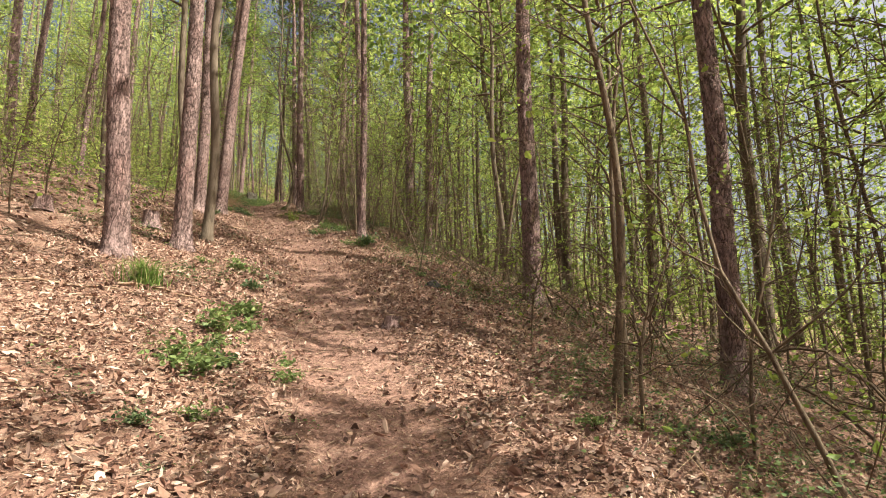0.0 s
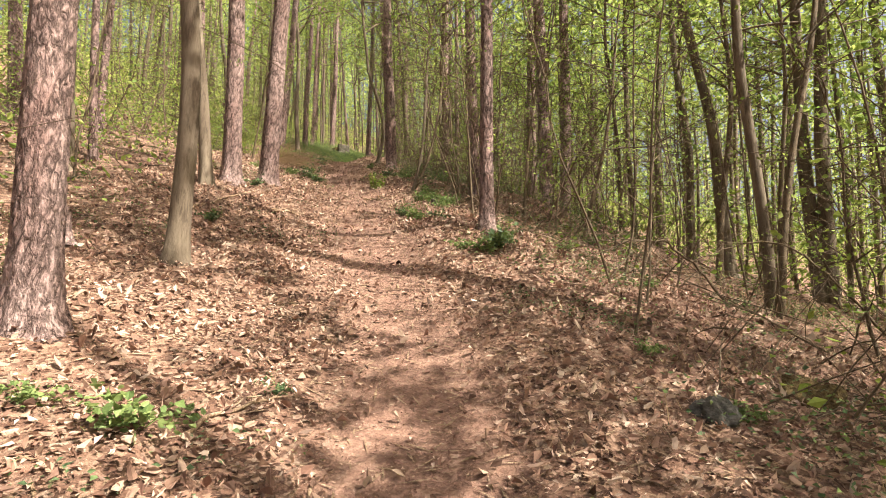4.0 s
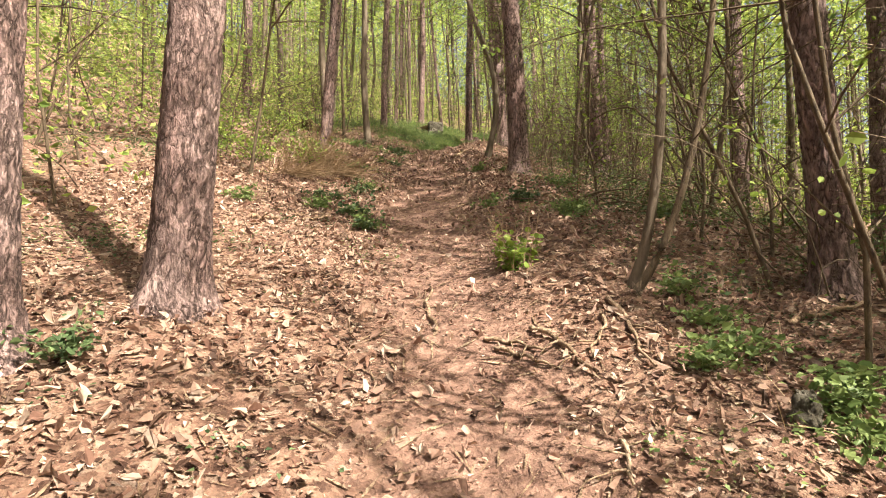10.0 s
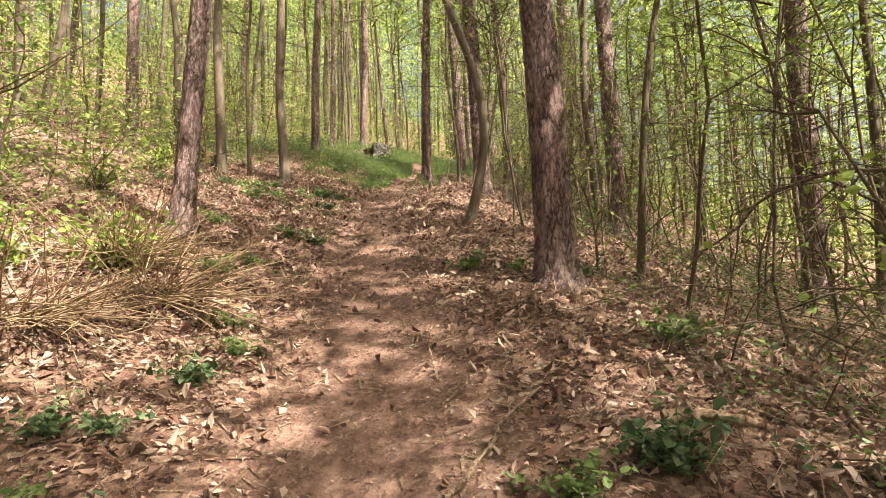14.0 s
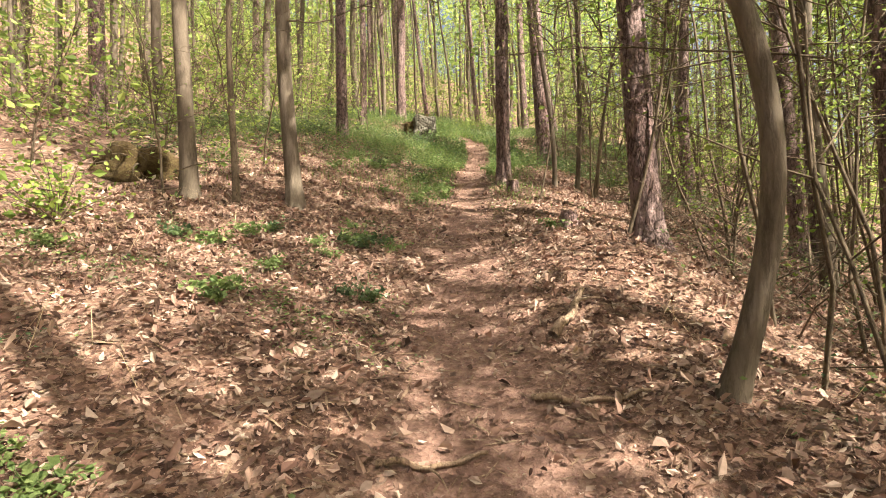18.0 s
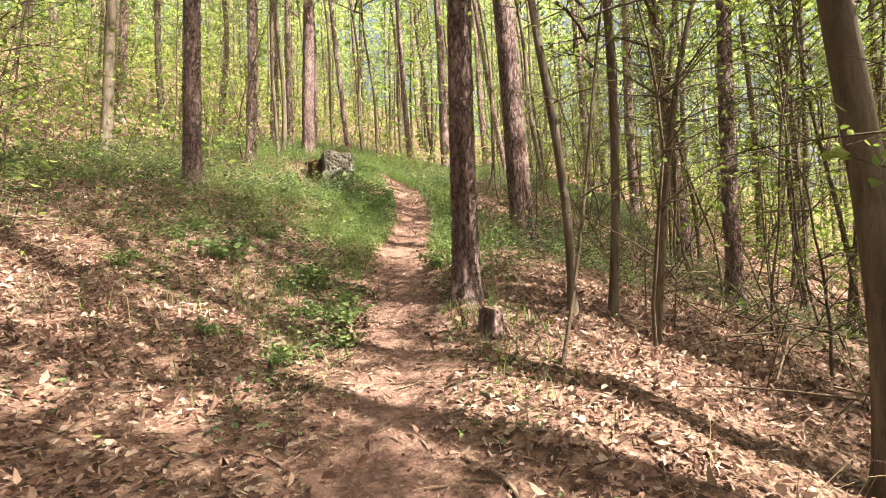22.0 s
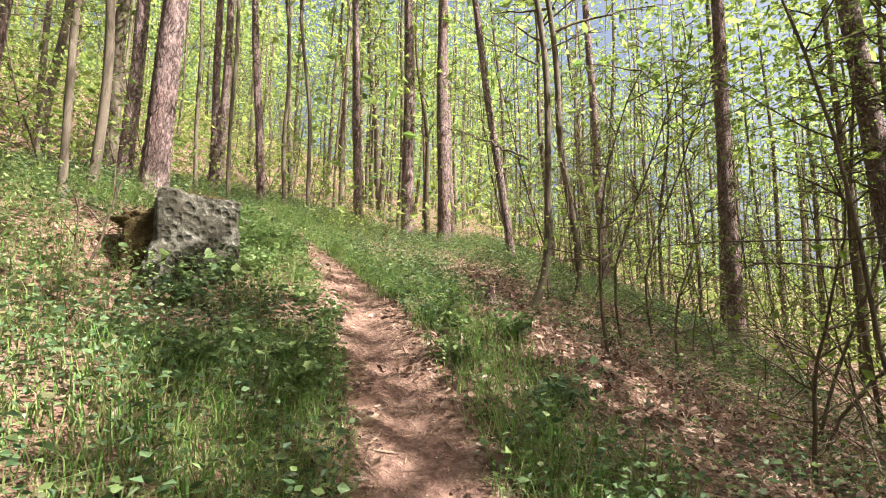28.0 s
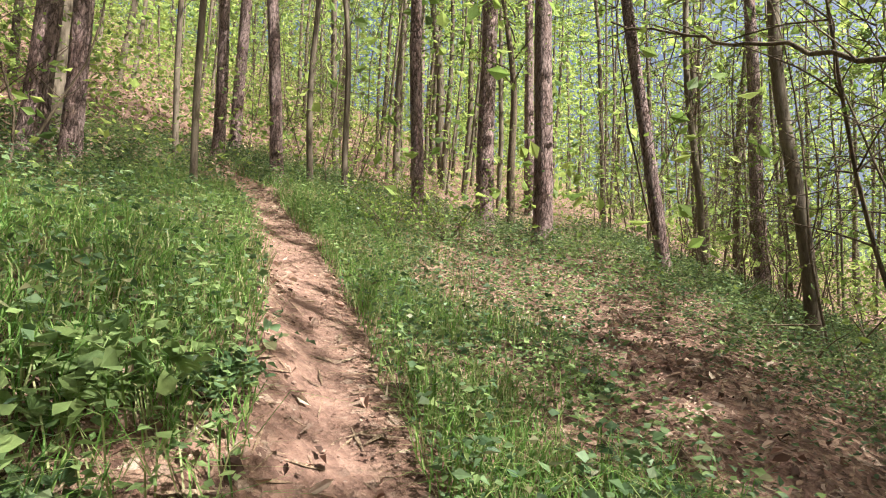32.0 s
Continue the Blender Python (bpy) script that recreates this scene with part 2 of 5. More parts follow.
def hill(x, y):
    u = x - axis_x(y)
    left = 0.24 * soft(-u) + 0.12 * soft(-u - 0.5) * np.exp(-np.clip(-u - 0.5, 0.0, 30.0) / 4.0) + 0.20 * soft(-u - 9.0) - 0.16 * soft(-u - 40.0)
    right = 0.02 * np.maximum(u, 0.0) + (0.24 + 0.12 * np.clip((y - 12.0) / 10.0, 0.0, 1.0)) * soft(u - 1.2) - 0.08 * soft(u - 8.0) - 0.1 * soft(u - 22.0)
    z = trail_z(y) + left - right
    z = z + mound(u, y, 1.3, 12.6, 1.2, 0.25) + mound(u, y, -2.2, 15.0, 1.4, 0.12) + mound(u, y, 1.5, 26.6, 1.0, 0.2) + mound(u, y, -2.9, 34.0, 1.8, 0.35) + mound(u, y, -2.4, 39.3, 2.6, 0.5) + mound(u, y, 1.4, 32.6, 1.2, 0.22) - mound(u, y, -1.6, 37.6, 0.9, 0.34) + mound(u, y, 4.6, 18.5, 2.2, 0.5)
    return z


def value_noise(x, y, seed):
    """Smooth noise from 0 to 1 on a grid of unit squares."""
    x, y = np.asarray(x, float), np.asarray(y, float)
    ix, iy = np.floor(x).astype(np.int64), np.floor(y).astype(np.int64)
    fx, fy = x - ix, y - iy
    fx, fy = fx * fx * (3 - 2 * fx), fy * fy * (3 - 2 * fy)

    def corner(a, b):
        h = (a * 374761393 + b * 668265263 + seed * 982451653) & 0x7FFFFFFF
        h = ((h ^ (h >> 13)) * 1274126177) & 0x7FFFFFFF
        return ((h ^ (h >> 16)) & 0xFFFF) / 65535.0

    low = corner(ix, iy) * (1 - fx) + corner(ix + 1, iy) * fx
    high = corner(ix, iy + 1) * (1 - fx) + corner(ix + 1, iy + 1) * fx
    return low * (1 - fy) + high * fy


def trail_half(y):
    return 0.62 - 0.40 * np.clip((y - 27.0) / 5.0, 0.0, 1.0)


def trodden(x, y):
    """1 on the beaten middle of the trail, 0 in the woods."""
    off = np.abs(x - trail_x(y)) + 0.35 * (value_noise(x * 1.3, y * 1.3, 3) - 0.5)
    return np.clip(1.3 - off / trail_half(y), 0.0, 1.0)


def side_trail(x, y):
    """The lower track that leaves the trail downhill."""
    line = 5.75 + 0.22 * (y - 10.0)
    a = np.exp(-((x - line) / 0.5) ** 2) * np.clip((y - 8.0) / 3.0, 0, 1) * np.clip((22.0 - y) / 4.0, 0, 1)
    b = np.exp(-((x + 3.5 + 0.2 * (y - 40.0)) / 0.32) ** 2) * np.clip((y - 38.0) / 2.0, 0, 1) * np.clip((43.6 - y) / 1.5, 0, 1)
    return np.maximum(a, b)


def ground_z(x, y):
    t = trodden(x, y)
    z = hill(x, y) - 0.05 * t
    z = z + 0.16 * (value_noise(x * 0.7, y * 0.7, 1) - 0.5) * (1 - 0.7 * t)
    z = z + 0.06 * (value_noise(x * 2.3, y * 2.3, 2) - 0.5) * (1 - 0.5 * t)
    return z + 0.022 * (value_noise(x * 7.0, y * 7.0, 5) - 0.5)


def greenness(x, y):
    """How much the herbs and ivy cover the floor: little at the start, much near the stone block."""
    u = x - axis_x(y)
    patchy = value_noise(x * 0.55, y * 0.55, 11) * 0.6 + value_noise(x * 1.7, y * 1.7, 12) * 0.4
    base = 0.25 + 0.10 * np.clip((y - 9.0) / 4.0, 0.0, 1.0) * np.clip(np.abs(u + 0.3) - 0.9, 0, 1) + 0.38 * np.clip((y - 29.0) / 7.0, 0.0, 1.0) + 0.10 * np.clip(-u - 2.0, 0, 3) / 3.0 + 0.12 * np.clip(u - 1.5, 0, 2) / 2.0
    base = base - 0.42 * np.clip(u - 0.5, 0, 1.5) / 1.5 * np.clip((y - 20.0) / 4.0, 0.0, 1.0) * np.clip((44.0 - y) / 4.0, 0.0, 1.0)
    return np.clip((base + patchy - 0.78) * 4.0, 0.0, 1.0) * (1 - np.maximum(trodden(x, y), side_trail(x, y)))


def mesh_from(name, verts, faces, mat, smooth=False):
    """A mesh from arrays: verts n x 3 and a list of face arrays, each m x 3 or m x 4."""
    me = bpy.data.meshes.new(name)
    me.vertices.add(len(verts))
    me.vertices.foreach_set("co", np.ascontiguousarray(verts, dtype=np.float32).ravel())
    faces = [np.asarray(f, dtype=np.int32) for f in faces if len(f)]
    loops = np.concatenate([f.ravel() for f in faces])
    totals = np.concatenate([np.full(len(f), f.shape[1], dtype=np.int32) for f in faces])
    me.loops.add(len(loops))
    me.loops.foreach_set("vertex_index", loops)
    me.polygons.add(len(totals))
    me.polygons.foreach_set("loop_start", np.concatenate([[0], np.cumsum(totals)[:-1]]).astype(np.int32))
    me.polygons.foreach_set("use_smooth", np.full(len(totals), smooth))
    me.update(calc_edges=True)
    me.materials.append(mat)
    return me


def part(name, me, parent, label="", at=None):
    ob = new(name, me)
    if parent is not None:
        ob.parent = parent
    if at is not None:
        ob.matrix_basis = at
    return tagged(ob, label) if label else ob


def spaced(near_from, near_to, step, far, growth):
    """Grid lines: even steps in the middle, wider and wider outwards."""
    lines = list(np.arange(near_from, near_to + step / 2, step))
    s, v = step, near_to
    while v < far:
        s *= growth
        v += s
        lines.append(v)
    s, v = step, near_from
    while v > -far:
        s *= growth
        v -= s
        lines.insert(0, v)
    return np.array(lines)


gx, gy = spaced(-10.0, 9.0, 0.15, 420.0, 1.16), spaced(-1.0, 50.0, 0.15, 420.0, 1.16)
mesh_x, mesh_y = np.meshgrid(gx, gy)
flat_x, flat_y = mesh_x.ravel(), mesh_y.ravel()
index = np.arange(len(flat_x)).reshape(mesh_x.shape)
quads = np.stack([index[:-1, :-1], index[:-1, 1:], index[1:, 1:], index[1:, :-1]], -1).reshape(-1, 4)
ground_mesh = mesh_from("ground", np.stack([flat_x, flat_y, ground_z(flat_x, flat_y)], 1), [quads], GROUND, True)
worn = ground_mesh.attributes.new("trodden", "FLOAT", "POINT")
worn.data.foreach_set("value", np.maximum(trodden(flat_x, flat_y), 0.6 * side_trail(flat_x, flat_y)).astype(np.float32))
tagged(new("ground", ground_mesh), "reddish-brown sloping forest floor with a trodden dirt trail", "ground", kind="structure")


# ---- trees ----
RNG = np.random.default_rng(7)


def tube(points, radii, sides, verts, faces, bark=0.0, phase=0.0, flutes=0.0):
    """Adds a tapering tube along points to the lists; bark: depth of the uneven surface."""
    points, radii = np.asarray(points, float), np.asarray(radii, float)
    start = sum(len(v) for v in verts)
    way = np.gradient(points, axis=0)
    way /= np.linalg.norm(way, axis=1)[:, None] + 1e-9
    side = np.cross(way, np.where(np.abs(way[:, 2:3]) > 0.9, [[1.0, 0.0, 0.0]], [[0.0, 0.0, 1.0]]))
    side /= np.linalg.norm(side, axis=1)[:, None] + 1e-9
    other = np.cross(way, side)
    angle = np.linspace(0, 2 * np.pi, sides, endpoint=False)
    grow = np.ones((len(points), sides))
    if bark:
        up = np.linspace(0, 1, len(points))[:, None] * np.linalg.norm(points[-1] - points[0])
        around = angle[None, :] * (1.2 + 4.0 * float(radii.max()))
        warp = value_noise(up * 9.0 + 0 * around, around * 2.0 + 0 * up, 31) * 0.8
        cells = value_noise(up * 8.0 + warp * 2.0 + phase, around * 2.2 + warp + 0 * up, 32)
        ridge = np.clip(np.abs(cells - 0.5) * 5.0, 0, 1)
        fine = value_noise(up * 30.0 + 0 * around, around * 7.0 + 0 * up, 33)
        grow = grow + bark / np.maximum(radii[:, None], 0.02) * (0.7 * ridge + 0.4 * fine - 0.7)
    if flutes:
        low = np.exp(-np.maximum(points[:, 2], 0) / 0.35)[:, None]
        grow = grow + flutes * low * (0.5 + 0.5 * np.sin(angle[None, :] * 5 + phase) * np.cos(angle[None, :] * 2 + phase * 2))
    ring = side[:, None, :] * np.cos(angle)[None, :, None] + other[:, None, :] * np.sin(angle)[None, :, None]
    co = points[:, None, :] + ring * (radii[:, None] * grow)[:, :, None]
    verts.append(co.reshape(-1, 3))
    ids = start + np.arange(len(points) * sides).reshape(len(points), sides)
    nxt = np.roll(ids, -1, axis=1)
    faces.append(np.stack([ids[:-1], nxt[:-1], nxt[1:], ids[1:]], -1).reshape(-1, 4))


def leaves_mesh(name, where, size, mat, rng, flat=0.0, long=1.6, curl=0.25, upward=None, ragged=0.0):
    """One small folded leaf at every place, turned at random. flat: 1 lies on the ground."""
    n = len(where)
    size = np.broadcast_to(np.asarray(size, float), (n,))[:, None]
    turn = rng.uniform(0, 2 * np.pi, n)
    tilt = rng.normal(0, 1, (n, 3)) * (1 - flat)
    normal = np.array([0, 0, 1.0]) * (0.25 + flat) + tilt * 0.8 + rng.normal(0, 0.22, (n, 3))
    if upward is not None:
        normal = normal + upward
    normal /= np.linalg.norm(normal, axis=1)[:, None] + 1e-9
    along = np.stack([np.cos(turn), np.sin(turn), 0 * turn], 1)
    along -= normal * (along * normal).sum(1)[:, None]
    along /= np.linalg.norm(along, axis=1)[:, None] + 1e-9
    across = np.cross(normal, along)
    fold = rng.uniform(-0.3, 1.0, (n, 1)) * curl
    tipc = rng.uniform(-0.4, 1.0, (n, 1)) * curl
    half = size / long * 0.5 * rng.uniform(0.75, 1.2, (n, 1))
    base = where - along * size * 0.5
    tip = where + along * size * 0.5 + normal * size * tipc
    l1 = where - along * size * 0.2 + across * half + normal * half * fold * 2
    l2 = where + along * size * 0.22 + across * half * 0.8 + normal * (half * fold * 2 + size * tipc * 0.4)
    r1 = where - along * size * 0.2 - across * half + normal * half * fold * 2
    r2 = where + along * size * 0.22 - across * half * 0.8 + normal * (half * fold * 2 + size * tipc * 0.4)
    co = np.stack([base, l1, l2, tip, r2, r1], 1)
    co = (co + rng.normal(0, 1, co.shape) * (size * ragged)[:, :, None]).reshape(-1, 3)
    i = np.arange(n)[:, None] * 6
    return mesh_from(name, co, [np.concatenate([i + [0, 3, 2, 1], i + [0, 5, 4, 3]])], mat)


def diamonds_mesh(name, where, size, mat, rng, droop=0.0):
    """Cheap leaves for the distance: one bent diamond at every place."""
    n = len(where)
    size = np.broadcast_to(np.asarray(size, float), (n,))[:, None]
    a = rng.normal(0, 1, (n, 3))
    a[:, 2] *= 0.6
    a /= np.linalg.norm(a, axis=1)[:, None]
    b = np.cross(a, rng.normal(0, 1, (n, 3)) + [0, 0, 1.0])
    b /= np.linalg.norm(b, axis=1)[:, None] + 1e-9
    lift = np.cross(a, b) * size * 0.12
    co = np.stack([where - a * size * 0.5, where + b * size * 0.3 + lift, where + a * size * 0.5, where - b * size * 0.3 + lift], 1).reshape(-1, 3)
    i = np.arange(n)[:, None] * 4
    return mesh_from(name, co, [np.concatenate([i + [0, 1, 2], i + [0, 2, 3]])], mat)


def limb_points(start, way, length, rng, sag=0.0, steps=7):
    p, d, out = np.array(start, float), np.array(way, float), []
    d = d / np.linalg.norm(d)
    for _ in range(steps):
        out.append(p.copy())
        d = d + rng.normal(0, 0.10, 3) + [0, 0, -sag / steps]
        d /= np.linalg.norm(d)
        p = p + d * length / (steps - 1)
    return np.array(out)


def crown_parts(kind, seed):
    """Shared crown meshes: limbs and leaves, for a trunk that is 1 unit tall per metre from 0 upward."""
    rng = np.random.default_rng(seed)
    verts, faces, tips = [], [], []
    if kind == "pine":
        span, count, reach = 9.0, 30, 2.6
    else:
        span, count, reach = 9.0, 26, 2.4
    for n in range(count):
        z = span * (n + rng.uniform(0, 1)) / count
        a = rng.uniform(0, 2 * np.pi)
        near_top = 1 - z / span
        length = reach * (0.35 + 0.65 * near_top) * rng.uniform(0.6, 1.1)
        rise = 0.25 if kind == "pine" else rng.uniform(0.4, 1.1)
        pts = limb_points((0, 0, z), (math.cos(a), math.sin(a), rise), length, rng, 0.2)
        tube(pts, np.linspace(0.03, 0.006, len(pts)), 4, verts, faces)
        for _ in range(5):
            k = rng.uniform(0.3, 1.0) * (len(pts) - 1)
            q = pts[int(k)]
            sub = limb_points(q, (*(pts[-1] - pts[0])[:2] / length + rng.normal(0, 0.7, 2), rng.uniform(-0.1, 0.6)), rng.uniform(0.4, 0.9), rng, 0.1, 4)
            tube(sub, np.linspace(0.01, 0.003, 4), 3, verts, faces)
            tips.append(sub)
    tips = np.concatenate(tips)
    many = {"pine": 950, "leafy": 2200, "sparse": 700}[kind]
    if kind == "pine":
        base = tips[rng.integers(0, len(tips), many)] + rng.normal(0, 0.14, (many, 3))
        leaf = diamonds_mesh("pine_foliage", base, rng.uniform(0.14, 0.30, many), NEEDLE, rng)
    else:
        base = tips[rng.integers(0, len(tips), many)] + rng.normal(0, 0.2, (many, 3))
        leaf = diamonds_mesh("leafy_foliage", base, rng.uniform(0.07, 0.13, many), SPRING, rng)
    return mesh_from(kind + "_limbs", np.concatenate(verts), [np.concatenate(faces)], TWIG_BARK, True), leaf


CROWNS = {"pine": [crown_parts("pine", s) for s in (1, 2, 3)], "leafy": [crown_parts("leafy", s) for s in (4, 5, 6)], "sparse": [crown_parts("sparse", s) for s in (7, 8, 9)]}
KINDS = {
    "pine": (PINE_BARK, "pine_tree", "tall straight pine with reddish-grey scaly bark", 21.0),
    "grey": (GREY_BARK, "broadleaf_tree", "slender broadleaf tree with smooth grey-brown bark", 16.0),
    "thin": (TWIG_BARK, "young_tree", "thin dark young tree with sparse new leaves", 9.0),
}


def tree_at(kind, x, y, d, lean_x=0.0, lean_y=0.0, near=False, bend=0.0, sweep=0.0, note=""):
    """One tree on the slope: a trunk with root flare, dead side twigs and a crown of limbs and leaves."""
    bark, name, label, tall = KINDS[kind]
    rng = np.random.default_rng(int(abs(x * 131 + y * 977)) + 5)
    tall = tall * rng.uniform(0.85, 1.15) * (1.0 if d > 0.07 else 0.7)
    thing = new(name)
    thing.matrix_basis = Matrix.Translation((x, y, float(ground_z(x, y)) - 0.06))
    tagged(thing, note or label, "tree", "trees along the trail")
    zs = np.concatenate([np.arange(-0.35, 4.0, 0.036), np.linspace(4.0, tall, 34)]) if near else np.concatenate([np.arange(-0.35, 1.0, 0.1), np.linspace(1.0, tall, 34)])
    wave = 0.012 if kind == "pine" else (0.05 if kind == "grey" else 0.06)
    p1, p2 = rng.uniform(0, 6.3, 2)
    calm = np.clip(zs / 3.0, 0, 1)
    cx = lean_x * zs + wave * calm * np.sin(zs * 0.9 + p1) * 2 + bend * np.sin(np.clip(zs / 2.5, 0, 1.6) * np.pi) + sweep * (1 - np.exp(-np.maximum(zs, 0.0) / 0.45))
    cy = lean_y * zs + wave * calm * np.sin(zs * 0.7 + p2) * 2
    radius = d / 2 * np.clip(1.02 - 0.9 * (np.maximum(zs, 0.0) / tall) ** 1.15, 0.05, 2) * (1 + (0.5 if kind == "pine" else 0.4) * np.exp(-np.maximum(zs, -0.1) / 0.16))
    verts, faces = [], []
    depth = {"pine": 0.019, "grey": 0.004, "thin": 0.002}[kind] * min(1.0, d / 0.2)
    tube(np.stack([cx, cy, zs], 1), radius, 56 if near else (18 if d > 0.12 else 10), verts, faces, depth, p1, 0.22 if d > 0.1 else 0.1)
    part("trunk", mesh_from("trunk", np.concatenate(verts), [np.concatenate(faces)], bark, True), thing)
    verts, faces = [], []
    for _ in range({"pine": 9, "grey": 12, "thin": 7}[kind]):
        z = rng.uniform(3.0 if kind == "pine" else (2.2 if kind == "grey" else 1.0), tall * 0.6)
        a, k = rng.uniform(0, 6.3), np.interp(z, zs, np.arange(len(zs)))
        pts = limb_points((cx[int(k)], cy[int(k)], z), (math.cos(a), math.sin(a), rng.uniform(-0.1, 0.6)), rng.uniform(0.4, 1.5), rng, 0.25)
        tube(pts, np.linspace(0.007, 0.002, len(pts)), 4, verts, faces)
        if kind != "pine":
            sub = limb_points(pts[3], (math.cos(a + 0.8), math.sin(a + 0.8), 0.4), rng.uniform(0.4, 1.0), rng, 0.1)
            tube(sub, np.linspace(0.006, 0.002, len(sub)), 3, verts, faces)
    tagged(part("twig_spray", mesh_from("twigs", np.concatenate(verts), [np.concatenate(faces)], TWIG_BARK, True), thing), kind="stuff")
    limbs, leaf = CROWNS["pine" if kind == "pine" else ("sparse" if x > float(axis_x(y)) else "leafy")][int(rng.integers(0, 3))]
    low = tall * (0.6 if kind == "pine" else 0.33)
    k = int(np.interp(low, zs, np.arange(len(zs))))
    s = (tall - low) / 9.0
    m = pose(cx[k], cy[k], low, math.degrees(-lean_y), math.degrees(lean_x), rng.uniform(0, 360)) @ Matrix.Diagonal((max(s, 0.55), max(s, 0.55), s, 1))
    crown = part("crown", leaf, thing, "", m)
    tagged(crown, kind="stuff")
    tagged(part("branchwork", limbs, crown), kind="stuff")
    return thing


tree_at("pine", 1.24, 7.20, 0.311, -0.084, -0.007, near=True)
tree_at("pine", -8.06, 17.58, 0.333, -0.093, 0.003)
tree_at("pine", 7.50, 9.80, 0.34, 0.010, 0.001, near=True)
tree_at("thin", 7.15, 4.42, 0.085, 0.016, -0.001, bend=0.06)
tree_at("thin", 7.33, 4.64, 0.068, 0.042, -0.002)
tree_at("pine", 8.91, 5.68, 0.251, 0.028, -0.001, near=True)
tree_at("grey", 11.68, 9.56, 0.266, 0.038, -0.001)
tree_at("pine", 1.60, 8.44, 0.269, -0.027, -0.004, near=True)
tree_at("grey", 1.28, 10.30, 0.190, -0.007, -0.001, near=True)
tree_at("grey", -0.74, 14.12, 0.204, -0.096, -0.021)
tree_at("pine", -0.67, 14.80, 0.310, -0.023, -0.006, near=True)
tree_at("pine", -0.47, 15.80, 0.338, 0.039, 0.010, near=True)
tree_at("pine", 4.06, 12.36, 0.165, -0.006, -0.001, near=True)
tree_at("pine", 5.08, 19.60, 0.33, -0.025, -0.004)
tree_at("grey", -2.29, 12.94, 0.153, -0.055, -0.008)
tree_at("pine", -3.04, 14.31, 0.140, -0.065, -0.009)
tree_at("grey", 8.26, 16.57, 0.233, -0.098, -0.014)
tree_at("grey", 7.49, 12.88, 0.138, -0.042, -0.006)
tree_at("thin", 7.40, 12.50, 0.092, 0.146, 0.021)
tree_at("pine", -5.82, 17.73, 0.178, 0.008, 0.002)
tree_at("pine", -8.48, 18.87, 0.257, 0.002, 0.000)
tree_at("grey", 8.75, 20.66, 0.216, -0.027, -0.006)
tree_at("thin", 5.46, 14.93, 0.070, 0.200, 0.043)
tree_at("pine", 3.50, 17.50, 0.238, -0.036, -0.012, near=True)
tree_at("pine", 5.74, 22.88, 0.339, 0.015, 0.004)
tree_at("thin", 3.66, 14.97, 0.037, -0.094, -0.024)
tree_at("thin", 4.50, 16.15, 0.064, 0.114, 0.030)
tree_at("grey", 2.17, 17.04, 0.064, 0.085, 0.021, near=True, sweep=0.13)
tree_at("thin", 2.17, 16.93, 0.051, 0.127, 0.032, sweep=0.28)
tree_at("pine", 0.52, 22.11, 0.302, -0.038, -0.008, near=True)
tree_at("pine", -3.27, 22.52, 0.223, 0.057, 0.011, near=True)
tree_at("grey", -4.88, 27.81, 0.189, -0.049, -0.009, near=True)
tree_at("pine", -2.81, 31.25, 0.230, 0.013, 0.002, near=True)
tree_at("grey", -0.62, 24.60, 0.119, -0.048, -0.013, near=True, bend=0.27)
tree_at("pine", -2.30, 33.60, 0.285, -0.047, -0.008, near=True)
tree_at("pine", 1.48, 27.65, 0.308, -0.018, -0.004)
tree_at("grey", 1.18, 28.60, 0.156, -0.022, -0.004)
tree_at("pine", 4.83, 28.64, 0.420, 0.006, 0.001, near=True)
tree_at("thin", 3.39, 22.81, 0.099, 0.116, 0.023)
tree_at("thin", -2.69, 19.49, 0.043, 0.106, 0.021)
tree_at("grey", -13.16, 29.22, 0.244, -0.002, -0.001)
tree_at("grey", -12.92, 29.69, 0.223, 0.081, 0.022)
tree_at("grey", -5.84, 27.08, 0.188, -0.031, -0.009)
tree_at("thin", -5.38, 27.32, 0.085, -0.022, -0.006)
tree_at("pine", -0.78, 27.12, 0.26, -0.055, -0.004, near=True, note="stout dark pine leaning over the slope with scaly bark")
tree_at("grey", -0.60, 29.20, 0.17, -0.03, 0.000, bend=0.10)
tree_at("thin", -1.00, 27.00, 0.032, 0.20, 0.02, bend=0.05)
tree_at("thin", -0.97, 27.04, 0.026, 0.27, 0.03, bend=0.05)
tree_at("thin", 1.28, 23.24, 0.080, 0.110, 0.030)
tree_at("pine", 1.32, 29.99, 0.209, -0.048, -0.013)
tree_at("pine", 1.61, 30.26, 0.214, -0.013, -0.004)
tree_at("pine", -11.81, 31.61, 0.344, -0.026, -0.007)
tree_at("grey", -10.54, 32.07, 0.226, -0.079, -0.022)
tree_at("grey", -15.46, 32.69, 0.275, 0.081, 0.023)
tree_at("pine", -6.98, 33.72, 0.251, 0.014, 0.003, near=True)
tree_at("pine", -7.68, 39.99, 0.303, 0.013, 0.000, near=True)
tree_at("grey", -1.92, 30.92, 0.075, -0.05, -0.015, bend=0.05)
tree_at("grey", -1.58, 31.15, 0.077, 0.01, 0.001, bend=0.08)
tree_at("thin", -2.08, 29.95, 0.025, 0.200, 0.061)
tree_at("thin", -1.31, 30.87, 0.067, 0.174, 0.031)
tree_at("pine", 1.53, 40.73, 0.304, -0.081, -0.015)
tree_at("pine", 0.56, 34.65, 0.217, 0.015, 0.003)
tree_at("pine", -8.31, 38.16, 0.208, 0.012, 0.002)
tree_at("grey", -11.81, 45.61, 0.313, -0.010, -0.002)
